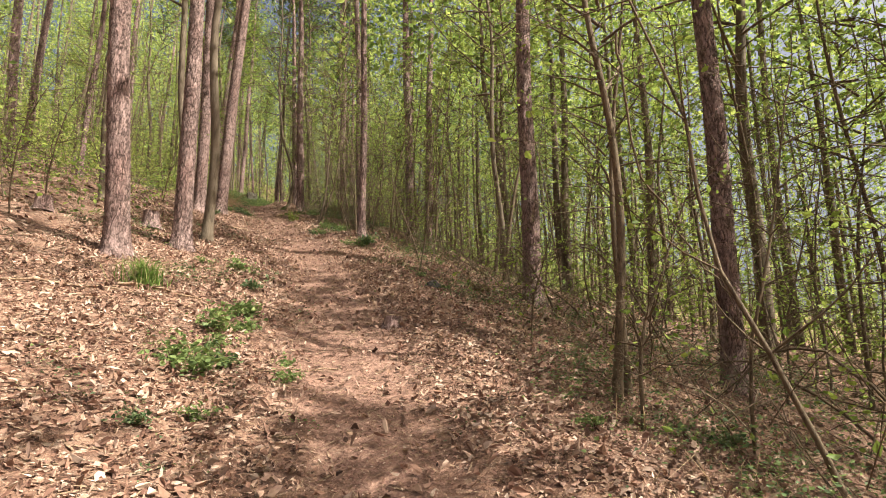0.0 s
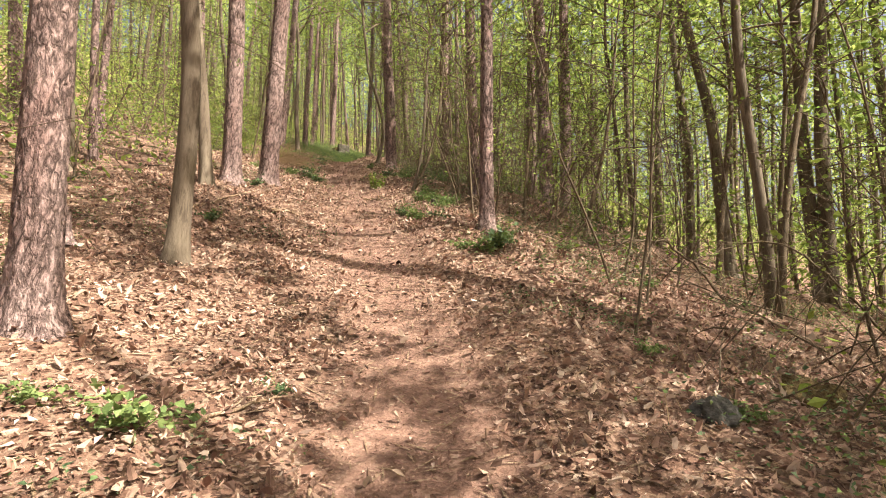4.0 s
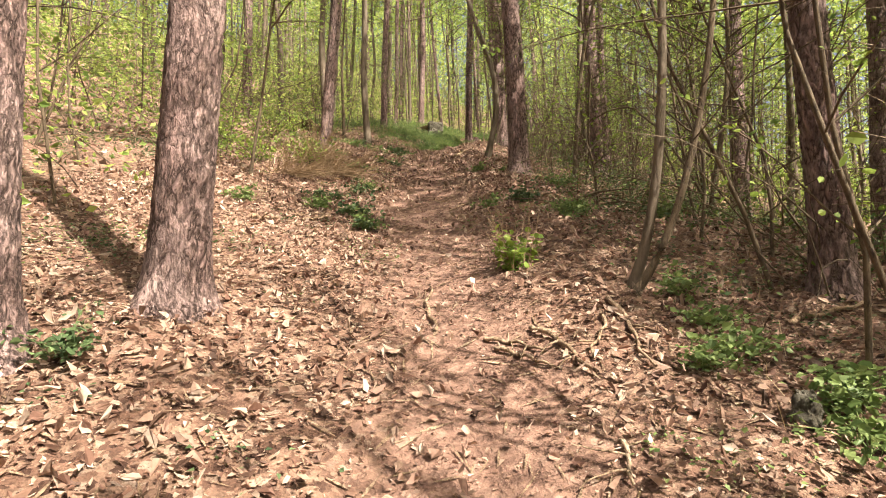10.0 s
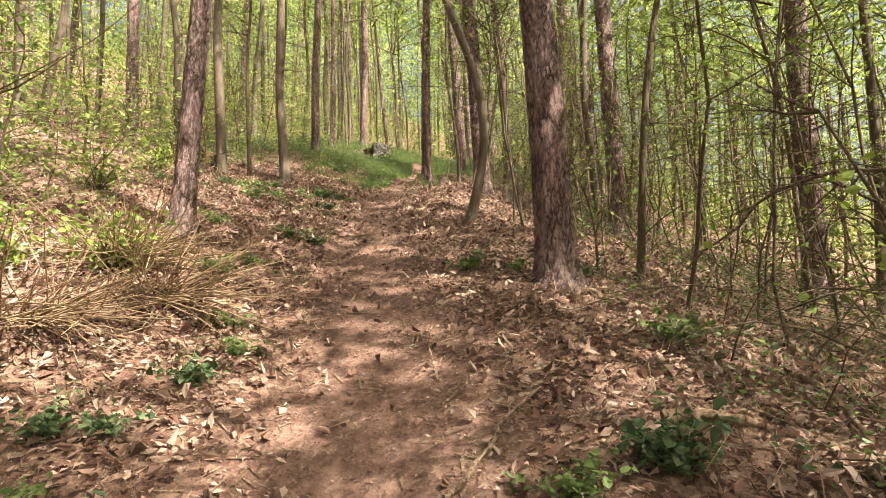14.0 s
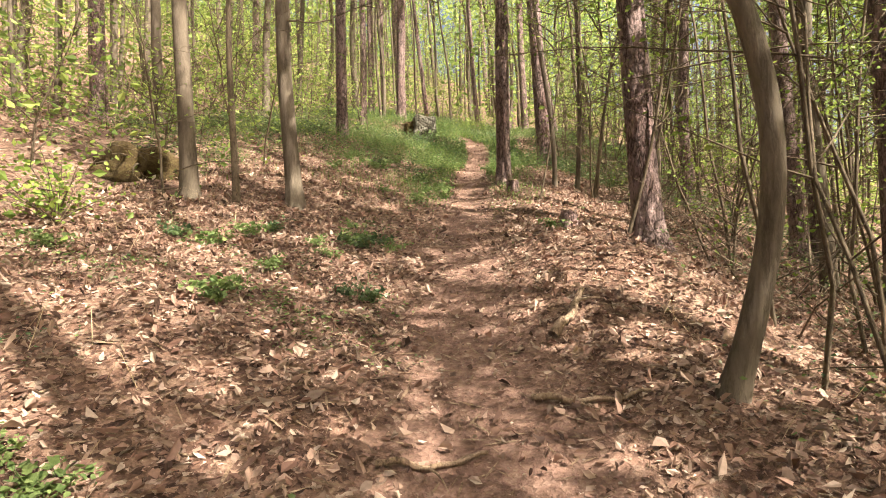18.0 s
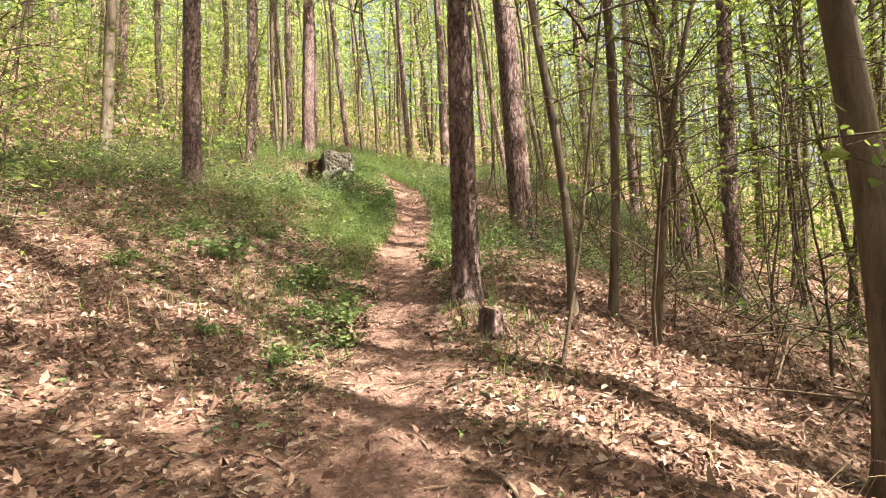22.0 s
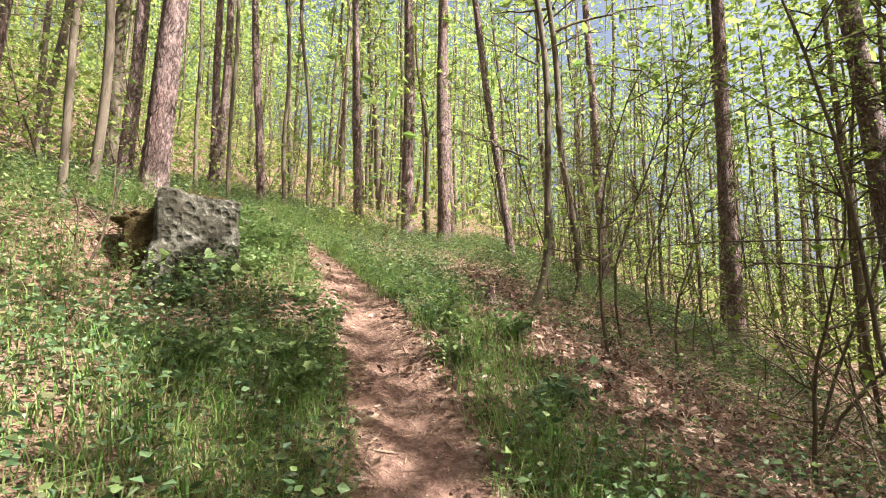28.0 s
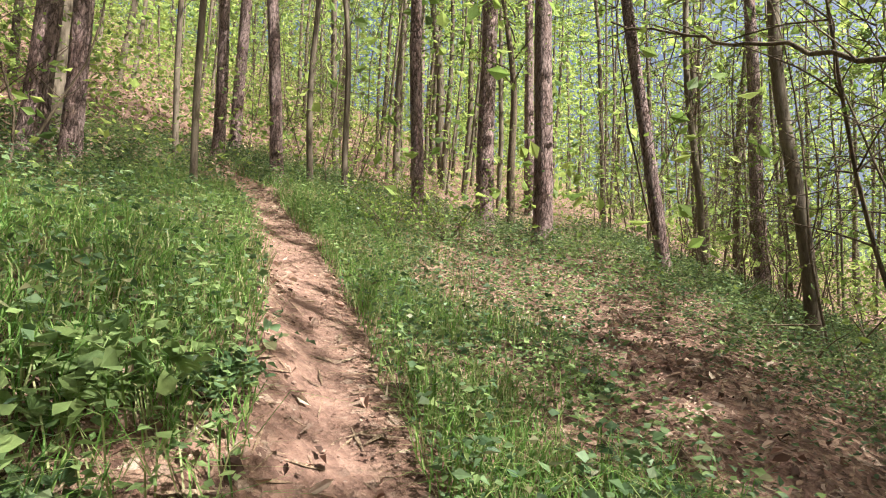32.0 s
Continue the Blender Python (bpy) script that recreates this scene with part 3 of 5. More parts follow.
tree_at("grey", -11.30, 37.34, 0.249, 0.051, 0.009)
tree_at("pine", -15.55, 43.27, 0.306, 0.039, 0.007)
tree_at("pine", -4.42, 47.90, 0.329, -0.020, -0.000)
tree_at("pine", -5.52, 49.99, 0.378, -0.018, -0.000)
tree_at("grey", -3.22, 40.40, 0.088, -0.065, -0.003, sweep=0.32)
tree_at("thin", -4.94, 50.27, 0.184, -0.061, -0.001)
tree_at("grey", 2.39, 60.67, 0.347, -0.077, -0.002)
tree_at("pine", 0.99, 44.15, 0.286, 0.002, 0.000)
tree_at("pine", -10.27, 43.66, 0.270, 0.007, 0.000)
tree_at("grey", -8.20, 39.65, 0.113, 0.003, 0.000)
tree_at("grey", -8.03, 38.97, 0.084, -0.037, -0.001)
tree_at("grey", -12.54, 44.47, 0.204, 0.016, 0.000)
tree_at("pine", -11.09, 74.75, 0.420, -0.038, -0.001)
tree_at("grey", -10.05, 62.59, 0.294, -0.044, -0.001)
tree_at("pine", -9.61, 43.47, 0.203, -0.017, -0.002)
tree_at("grey", -8.21, 43.51, 0.076, -0.039, -0.004)
tree_at("grey", -9.91, 45.83, 0.092, -0.061, -0.007)
tree_at("pine", -10.70, 48.44, 0.221, -0.035, -0.004)
tree_at("pine", -11.32, 50.29, 0.259, -0.014, -0.002)
tree_at("pine", -8.78, 46.87, 0.203, -0.092, -0.011)
tree_at("grey", -8.27, 47.07, 0.103, -0.057, -0.006)
tree_at("grey", -7.76, 47.31, 0.105, -0.065, -0.007)
tree_at("pine", -6.44, 47.04, 0.199, -0.057, -0.007)
tree_at("grey", -7.95, 62.27, 0.420, -0.093, -0.011)
tree_at("pine", -4.32, 57.64, 0.366, -0.046, -0.005)
tree_at("pine", -2.88, 46.00, 0.174, -0.140, -0.016)
tree_at("grey", -1.71, 44.61, 0.151, -0.091, -0.010, bend=0.05)
tree_at("pine", 0.51, 51.23, 0.306, -0.042, -0.005)
tree_at("grey", -1.50, 48.81, 0.132, -0.065, -0.007)


# ---- understorey: saplings with new leaves ----
def sapling_meshes(seed, tall, leafiness):
    rng = np.random.default_rng(seed)
    verts, faces, spots = [], [], []
    stem = limb_points((0, 0, 0), (rng.normal(0, 0.12), rng.normal(0, 0.12), 1), tall, rng, 0.0, 10)
    tube(stem, np.linspace(0.016, 0.005, 10), 6, verts, faces)
    bole = mesh_from("sapling_stem", np.concatenate(verts), [np.concatenate(faces)], TWIG_BARK, True)
    verts, faces = [], []
    for n in range(14):
        k = rng.integers(2, 10)
        a = rng.uniform(0, 6.3)
        pts = limb_points(stem[k], (math.cos(a), math.sin(a), rng.uniform(0.2, 0.9)), tall * rng.uniform(0.15, 0.35), rng, 0.1)
        tube(pts, np.linspace(0.007, 0.002, len(pts)), 4, verts, faces)
        for q in pts[2:]:
            sub = limb_points(q, (math.cos(a) + rng.normal(0, 0.8), math.sin(a) + rng.normal(0, 0.8), rng.uniform(-0.1, 0.5)), rng.uniform(0.15, 0.4), rng, 0.1, 4)
            tube(sub, np.linspace(0.003, 0.0015, 4), 3, verts, faces)
            spots.append(sub)
    spots = np.concatenate(spots)
    base = spots[rng.integers(0, len(spots), leafiness)] + rng.normal(0, 0.035, (leafiness, 3))
    leaf = leaves_mesh("sapling_leaves", base, rng.uniform(0.022, 0.05, leafiness), SPRING, rng, 0.3)
    return bole, mesh_from("sapling_twigs", np.concatenate(verts), [np.concatenate(faces)], TWIG_BARK, True), leaf


SAPLINGS = [sapling_meshes(20 + n, tall, many) for n, (tall, many) in enumerate(((2.4, 210), (3.4, 320), (4.4, 400), (5.5, 500), (1.6, 160), (3.8, 120)))]


def sapling_at(x, y, which, turn, scale=1.0, label="young sapling with thin twigs and fresh green leaves"):
    thing = new("sapling")
    thing.matrix_basis = pose(x, y, float(ground_z(x, y)) - 0.03, 0, 0, turn)
    tagged(thing, label, "sapling", "saplings in the undergrowth")
    stem, twigs, leaf = SAPLINGS[which]
    size = Matrix.Scale(scale, 4)
    part("stem", stem, thing, "", size)
    tagged(part("twig_spray", twigs, thing, "", size), kind="stuff")
    tagged(part("foliage", leaf, thing, "", size), kind="stuff")
    return thing


taken = []
tries = np.random.default_rng(41)
while len(taken) < 380:
    y = tries.uniform(1.0, 60.0)
    u = 2.0 + 8.0 * tries.uniform() ** 1.5 if tries.uniform() < 0.62 else -tries.uniform(3.0, 11.0)
    x = float(axis_x(y)) + u
    if u < 0 and y < 14 and tries.uniform() < 0.6:
        continue
    if abs(x - float(trail_x(y))) < 1.9 or any((x - a) ** 2 + (y - b) ** 2 < 0.2 for a, b in taken):
        continue
    taken.append((x, y))
    sapling_at(x, y, 5 if u > 2.5 and y > 36.0 and tries.uniform() < 0.25 else int(tries.integers(0, 6)), tries.uniform(0, 360), tries.uniform(0.8, 1.25))


# ---- woods farther off ----
# where loose high leaves are added to shade the floor, and where none may block the sun: across, along, width
SHADE_SPOTS = ((0.1, 2.9, 0.9), (-0.5, 23.3, 1.2), (0.8, 23.0, 0.9), (1.3, 8.0, 1.5), (2.0, 8.7, 1.4), (2.9, 4.2, 1.0), (1.0, 19.3, 1.1), (0.5, 21.9, 1.4), (-1.0, 28.4, 1.6), (-1.0, 36.8, 1.2), (2.4, 37.0, 1.7), (3.6, 41.0, 2.0), (1.4, 6.6, 1.2), (0.4, 24.2, 1.1), (-0.9, 24.6, 0.8), (-2.0, 12.0, 1.2), (2.6, 34.0, 1.5), (1.6, 40.6, 1.0), (3.2, 17.5, 1.5))
OPENINGS = ((0.7, 15.2, 1.6), (0.1, 17.6, 0.8), (0.6, 30.4, 1.4), (-1.3, 31.8, 1.5), (0.2, 11.8, 1.4), (-0.6, 44.0, 1.6), (2.9, 12.6, 1.6), (1.9, 14.8, 1.4), (-1.8, 26.2, 1.1), (0.6, 4.8, 1.0), (-2.2, 36.0, 1.0))


def open_sky(u, y):
    return np.any([(u - a) ** 2 + (y - b) ** 2 < w * w for a, b, w in OPENINGS], axis=0)


def far_woods():
    rng = np.random.default_rng(99)
    verts, faces, leaf_spots, leaf_sizes = [], [], [], []
    made = 0
    while made < 1300:
        y, x = rng.uniform(-25.0, 130.0), rng.uniform(-75.0, 80.0)
        u = x - float(axis_x(y))
        away = math.hypot(u, max(0.0, y - 52.0))
        if (abs(u) < 9.0 and y < 56.0) or abs(x - float(trail_x(y))) < 2.0 or y < 40 and abs(u) < 7:
            continue
        if rng.uniform() < (away - 20) / 75.0:
            continue
        z = float(hill(np.float64(x), np.float64(y))) - 0.2
        d, tall = rng.uniform(0.08, 0.30), rng.uniform(13.0, 23.0)
        lean = rng.normal(0, 0.03, 2)
        hs = np.linspace(0, tall, 7)
        pts = np.stack([x + lean[0] * hs + 0.1 * np.sin(hs * 0.5 + x), y + lean[1] * hs, z + hs], 1)
        tube(pts, d / 2 * np.linspace(1.0, 0.2, 7), 7, verts, faces)
        many = int(rng.integers(90, 170) * (0.42 if u > 4.0 and y > 30.0 else 1.0)) + (40 if u > 0 and y < 36 else 0) + (120 if u > 9.0 and y < 24.0 else 0)
        spot = np.stack([rng.normal(0, 1.5, many), rng.normal(0, 1.5, many), tall * rng.uniform(0.12, 1.02, many)], 1) + [x, y, z]
        high = spot[:, 2] - hill(spot[:, 0], spot[:, 1])
        fall_x, fall_y = spot[:, 0] - 0.783 * high, spot[:, 1] + 0.30 * high
        fall_u = fall_x - axis_x(fall_y)
        # leaves whose shadow would reach the trail or a sunny spot are dropped
        gap = (fall_u > -9.0) & (fall_u < 1.2) & (fall_y > -2.0) & (fall_y < 52.0) & (rng.uniform(0, 1, many) < 0.9) | open_sky(fall_u, fall_y)
        spot = spot[~gap]
        many = len(spot)
        size = np.full(many, 0.30) * rng.uniform(0.6, 1.5, many)
        if away < 30.0:
            spot = np.repeat(spot, 3, axis=0) + rng.normal(0, 0.16, (many * 3, 3))
            size = np.repeat(size, 3) * 0.52
        leaf_spots.append(spot)
        leaf_sizes.append(size)
        made += 1
    tagged(new("far_trunks", mesh_from("far_trunks", np.concatenate(verts), [np.concatenate(faces)], GREY_BARK, True)), "crowded grey-brown trunks deeper in the wood", "woods", kind="stuff")
    spots = np.concatenate(leaf_spots)
    tagged(new("far_foliage", diamonds_mesh("far_foliage", spots, np.concatenate(leaf_sizes), FAR_LEAF, rng)), "thin bright green spring foliage between the trunks", "foliage", kind="stuff")
    n = 250000
    y, x = rng.uniform(-12.0, 90.0, n), rng.uniform(-45.0, 45.0, n)
    u = x - axis_x(y)
    keep = (u > 2.6 + 0.5 * np.sin(y * 1.3)) | (u < -2.8) & (y > 13.0) | (u < -5.5) | (y > 44.0)
    keep &= np.abs(x - trail_x(y)) > 1.4
    x, y = x[keep], y[keep]
    clump = value_noise(x * 0.45, y * 0.45, 77) * value_noise(x * 1.4, y * 1.4, 78) * 2.0
    keep = rng.uniform(0, 1, len(x)) < clump + 0.12 + 0.2 * (y > 42.0) + 0.35 * ((x - axis_x(y)) < -6.0)
    x, y, clump = x[keep], y[keep], clump[keep]
    u = x - axis_x(y)
    tall = np.clip(0.5 + 3.6 * clump, 0.4, 4.5) * np.where((u > -3.6) & (u < 6.0), 0.55, 1.0)
    z = hill(x, y) + rng.uniform(0, 1, len(x)) ** 1.3 * tall
    size = np.where(np.hypot(u, 0) < 8.0, 0.07, 0.15) * rng.uniform(0.6, 1.5, len(x))
    # downhill undergrowth takes the darker leaf colour to stand in for shade
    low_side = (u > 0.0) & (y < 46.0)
    for side, mat, label in ((low_side, SPRING, "loose undergrowth of the lower wood, leaves coloured darker for shade"), (~low_side, FAR_LEAF, "loose light green undergrowth between the trees")):
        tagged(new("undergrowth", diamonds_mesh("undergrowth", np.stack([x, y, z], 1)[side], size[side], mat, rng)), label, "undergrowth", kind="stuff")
    n = 26000
    y, u = rng.uniform(9.0, 56.0, n), -rng.uniform(3.2, 12.0, n)
    x = axis_x(y) + u
    clump = value_noise(x * 0.6, y * 0.6, 97) * value_noise(x * 1.8, y * 1.8, 98) * 2.0
    keep = rng.uniform(0, 1, n) < clump + 0.1
    x, y, clump = x[keep], y[keep], clump[keep]
    z = hill(x, y) + 0.05 + rng.uniform(0, 1, len(x)) * np.clip(0.4 + 2.0 * clump, 0.3, 2.4)
    tagged(new("undergrowth", diamonds_mesh("bank_undergrowth", np.stack([x, y, z], 1), rng.uniform(0.05, 0.13, len(x)), FAR_LEAF, rng)), "loose yellow-green shrub leaves on the bank", "undergrowth", kind="stuff")
    n = 225000
    y, x = rng.uniform(46.0, 125.0, n), rng.uniform(-60.0, 55.0, n)
    clump = value_noise(x * 0.25, y * 0.25, 87)
    keep = (rng.uniform(0, 1, n) < clump * np.where(x > 2.0, 0.6, 1.15)) & (np.abs(x - trail_x(y)) > 1.5)
    x, y = x[keep], y[keep]
    z = hill(x, y) + 0.5 + rng.uniform(0, 1, len(x)) ** 1.1 * 23.0
    size = rng.uniform(0.14, 0.32, len(x)) * (0.6 + y / 80.0)
    tagged(new("far_foliage", diamonds_mesh("canopy_foliage", np.stack([x, y, z], 1), size, FAR_LEAF, rng)), "hazy yellow-green spring canopy up the slope", "foliage", kind="stuff")
    # high leaves added on the sunny side, set by where their shadows land: thick over the woods, broken over the trail
    n = 150000
    land_u, land_y = rng.uniform(-7.0, 15.0, n), rng.uniform(-6.0, 60.0, n)
    high = rng.uniform(5.0, 17.0, n)
    patch = value_noise(land_u * 0.55, land_y * 0.4, 91) * 0.65 + value_noise(land_u * 1.6, land_y * 1.3, 92) * 0.45
    chance = np.clip((patch - 0.68) * 4.0, 0, 0.4) * (land_u < 2.4) + np.clip((patch - 0.26) * 2.0, 0, 0.9) * (land_u >= 2.4)
    for at_u, at_y, wide in SHADE_SPOTS:
        chance = chance + 1.6 * np.exp(-((land_u - at_u) ** 2 + (land_y - at_y) ** 2) / wide ** 2)
    keep = (rng.uniform(0, 1, n) < chance) & ~open_sky(land_u, land_y)
    land_u, land_y, high = land_u[keep], land_y[keep], high[keep]
    x, y = axis_x(land_y) + land_u + 0.783 * high, land_y - 0.30 * high
    spots = np.stack([x, y, hill(axis_x(land_y) + land_u, land_y) + high], 1)
    tagged(new("far_foliage", diamonds_mesh("shade_foliage", spots, rng.uniform(0.16, 0.40, len(x)), FAR_LEAF, rng)), "loose high spring leaves added to shade the lower slope", "foliage", kind="stuff")
    verts, faces = [], []
    for _ in range(3600):
        y = rng.uniform(0.0, 58.0)
        u = 2.3 + 9.0 * rng.uniform() ** 1.6 if rng.uniform() < 0.75 else -3.0 - 7.0 * rng.uniform()
        x = float(axis_x(y)) + u
        if abs(x - float(trail_x(y))) < 1.6 or y > 32.0 and rng.uniform() < 0.55:
            continue
        a = rng.uniform(0, 6.3)
        pts = limb_points((x, y, float(ground_z(x, y)) + rng.uniform(-0.02, 0.5)), (math.cos(a), math.sin(a), rng.uniform(0.0, 1.6)), rng.uniform(0.4, 1.9), rng, 0.5, 5)
        tube(pts, np.linspace(rng.uniform(0.003, 0.009), 0.0015, 5), 3, verts, faces)
    tagged(new("thicket", mesh_from("thicket", np.concatenate(verts), [np.concatenate(faces)], TWIG_BARK, True)), "tangle of thin dark bare twigs beside the trail", "thicket", kind="stuff")


far_woods()
poles = np.random.default_rng(57)
for _ in range(75):
    y = poles.uniform(2.0, 58.0)
    x = float(axis_x(y)) + 5.2 + 9.0 * poles.uniform() ** 1.3
    if any(open_sky(x - 0.783 * h - float(axis_x(y + 0.3 * h)), y + 0.3 * h) for h in (3.0, 5.0)):
        continue
    tree_at("thin", x, y, poles.uniform(0.05, 0.11), poles.normal(0, 0.05), poles.normal(0, 0.05), note="slender dark pole of a young tree in the shaded wood")


# ---- litter, herbs and grass on the floor ----
def scattered(rng, count, x0, x1, y0, y1):
    y = rng.uniform(y0, y1, count)
    return axis_x(y) + rng.uniform(x0, x1, count), y


def slope(x, y):
    """The ground's upward direction at a place, for what lies flat on it."""
    e = 0.1
    return np.stack([-(ground_z(x + e, y) - ground_z(x - e, y)) / (2 * e), -(ground_z(x, y + e) - ground_z(x, y - e)) / (2 * e), 0 * x], 1)


def flakes_mesh(name, where, size, mat, rng, upward, thin=0.3):
    """Small flat chips that lie on the ground, with a little tilt each."""
    n = len(where)
    size = size[:, None]
    normal = np.array([0, 0, 1.0]) + upward + rng.normal(0, 0.3, (n, 3)) * (1.0 if thin > 0.1 else 0.15)
    normal /= np.linalg.norm(normal, axis=1)[:, None]
    a = rng.uniform(0, 6.3, n)
    along = np.stack([np.cos(a), np.sin(a), 0 * a], 1)
    along -= normal * (along * normal).sum(1)[:, None]
    across = np.cross(normal, along)
    w = size * thin * rng.uniform(0.7, 1.6, (n, 1))
    co = np.stack([where - along * size * 0.5, where + across * w - along * size * 0.1 * thin, where + along * size * 0.5, where - across * w + along * size * 0.25 * thin], 1).reshape(-1, 3)
    i = np.arange(n)[:, None] * 4
    return mesh_from(name, co, [i + [0, 3, 2, 1]], mat)


def kites_mesh(name, where, size, mat, rng, level=0.9, slim=1.0):
    """Small bent leaves held roughly level, four corners each."""
    n = len(where)
    size = size[:, None]
    normal = np.array([0, 0, level]) + rng.normal(0, 0.42, (n, 3))
    normal /= np.linalg.norm(normal, axis=1)[:, None]
    a = rng.uniform(0, 6.3, n)
    along = np.stack([np.cos(a), np.sin(a), 0 * a], 1)
    along -= normal * (along * normal).sum(1)[:, None]
    across = np.cross(normal, along)
    w = size * rng.uniform(0.24, 0.42, (n, 1)) * slim
    lift = normal * size * rng.uniform(-0.05, 0.22, (n, 1))
    co = np.stack([where - along * size * 0.45, where + across * w + lift - along * size * 0.08, where + along * size * 0.55, where - across * w + lift - along * size * 0.08], 1).reshape(-1, 3)
    i = np.arange(n)[:, None] * 4
    return mesh_from(name, co, [np.concatenate([i + [0, 2, 1], i + [0, 3, 2]])], mat)


def leaf_litter():
    rng = np.random.default_rng(3)
    x, y = scattered(rng, 190000, -4.0, 4.4, 0.5, 48.0)
    drift = value_noise(x * 1.1, y * 1.1, 41) * 0.6 + value_noise(x * 3.1, y * 3.1, 42) * 0.5
    keep = (rng.uniform(0, 1, len(x)) > (0.78 + 0.15 * (y > 28.0)) * trodden(x, y) + 0.85 * greenness(x, y) * np.clip((y - 27.0) / 3.0, 0, 1)) & (rng.uniform(0, 1, len(x)) < drift * 1.6)
    x, y = x[keep], y[keep]
    spots = np.stack([x, y, ground_z(x, y) + rng.uniform(0.006, 0.03, len(x))], 1)
    tagged(new("leaf_litter", leaves_mesh("leaf_litter", spots, 0.026 + 0.048 * rng.uniform(0, 1, len(x)) ** 2.0, LITTER, rng, 0.5, 2.0, 1.1, slope(x, y), 0.08)), "dry tan and brown fallen leaves covering the forest floor", "leaf litter", kind="stuff")
    x, y = scattered(rng, 275000, -3.4, 3.6, 0.5, 50.0)
    drift = value_noise(x * 1.7, y * 1.7, 44) * 0.6 + value_noise(x * 4.3, y * 4.3, 45) * 0.5
    keep = (rng.uniform(0, 1, len(x)) > (0.15 + 0.4 * (y > 28.0)) * trodden(x, y) + 0.75 * greenness(x, y) * np.clip((y - 27.0) / 3.0, 0, 1)) & (rng.uniform(0, 1, len(x)) < drift * 1.7)
    x, y = x[keep], y[keep]
    spots = np.stack([x, y, ground_z(x, y) + rng.uniform(0.001, 0.02, len(x))], 1)
    size = (0.012 + 0.042 * rng.uniform(0, 1, len(x)) ** 1.4) * (1 - 0.4 * trodden(x, y))
    tagged(new("leaf_litter", kites_mesh("leaf_crumbs", spots, size, LITTER, rng, 0.9, 0.7)), "crumbled and curled brown leaf fragments on the forest floor", "leaf litter", kind="stuff")
    x, y = scattered(rng, 26000, -4.5, 5.0, 0.5, 50.0)
    spots = np.stack([x, y, ground_z(x, y) + 0.012], 1)
    tagged(new("twig_litter", flakes_mesh("twig_litter", spots, rng.uniform(0.05, 0.22, len(x)), DEAD_WOOD, rng, slope(x, y), 0.035)), "thin broken twigs and needles among dry leaves", "twig litter", kind="stuff")
    x, y = scattered(rng, 30000, -14.0, 14.0, -2.0, 62.0)
    keep = np.abs(x - axis_x(y)) > 4.2
    x, y = x[keep], y[keep]
    spots = np.stack([x, y, ground_z(x, y) + 0.02], 1)
    tagged(new("leaf_litter", diamonds_mesh("far_litter", spots, rng.uniform(0.08, 0.16, len(x)), LITTER, rng)), "dry brown fallen leaves deeper in the wood", "leaf litter", kind="stuff")


leaf_litter()


def floor_plants():
    """Low plants in clumps: each a small mound of leaves, taller where the floor is green."""
    rng = np.random.default_rng(8)
    x, y = scattered(rng, 46000, -7.5, 6.0, 1.0, 52.0)
    green = greenness(x, y)
    keep = rng.uniform(0, 1, len(x)) < green * np.maximum(np.clip(value_noise(x * 2.2, y * 2.2, 14) * 2.2 - 0.8, 0, 1), np.clip((y - 28.0) / 4.0, 0, 1)) * 0.9
    x, y, green = x[keep], y[keep], green[keep]
    shade = value_noise(x * 0.9, y * 0.9, 16) + rng.normal(0, 0.2, len(x)) > 0.58
    for chosen, mat, name, label, size in (
        (shade, IVY, "ground_ivy", "low dark green ivy and bramble leaves on the floor", (0.02, 0.05)),
        (~shade, HERB, "ground_herbs", "fresh light green herbs among dry leaves", (0.016, 0.045)),
    ):
        many = rng.integers(6, 24, chosen.sum())
        px, py = np.repeat(x[chosen], many), np.repeat(y[chosen], many)
        lush = np.repeat(green[chosen] * np.clip(0.35 + (y[chosen] - 26.0) / 8.0, 0.35, 1.0), many)
        spread = np.repeat(rng.uniform(0.04, 0.13, chosen.sum()), many)
        far = rng.normal(0, 1, (len(px), 2))
        dome = np.exp(-(far ** 2).sum(1) / 3.0)
        px, py = px + far[:, 0] * spread, py + far[:, 1] * spread
        off = np.abs(px - trail_x(py)) > 0.3
        px, py, lush, dome = px[off], py[off], lush[off], dome[off]
        spots = np.stack([px, py, ground_z(px, py) + 0.012 + (0.05 + 0.38 * lush) * dome * rng.uniform(0.15, 1, len(px))], 1)
        tagged(new(name, kites_mesh(name, spots, rng.uniform(*size, len(px)) * (0.8 + 0.55 * lush), mat, rng)), label, "ground cover", kind="stuff")


floor_plants()


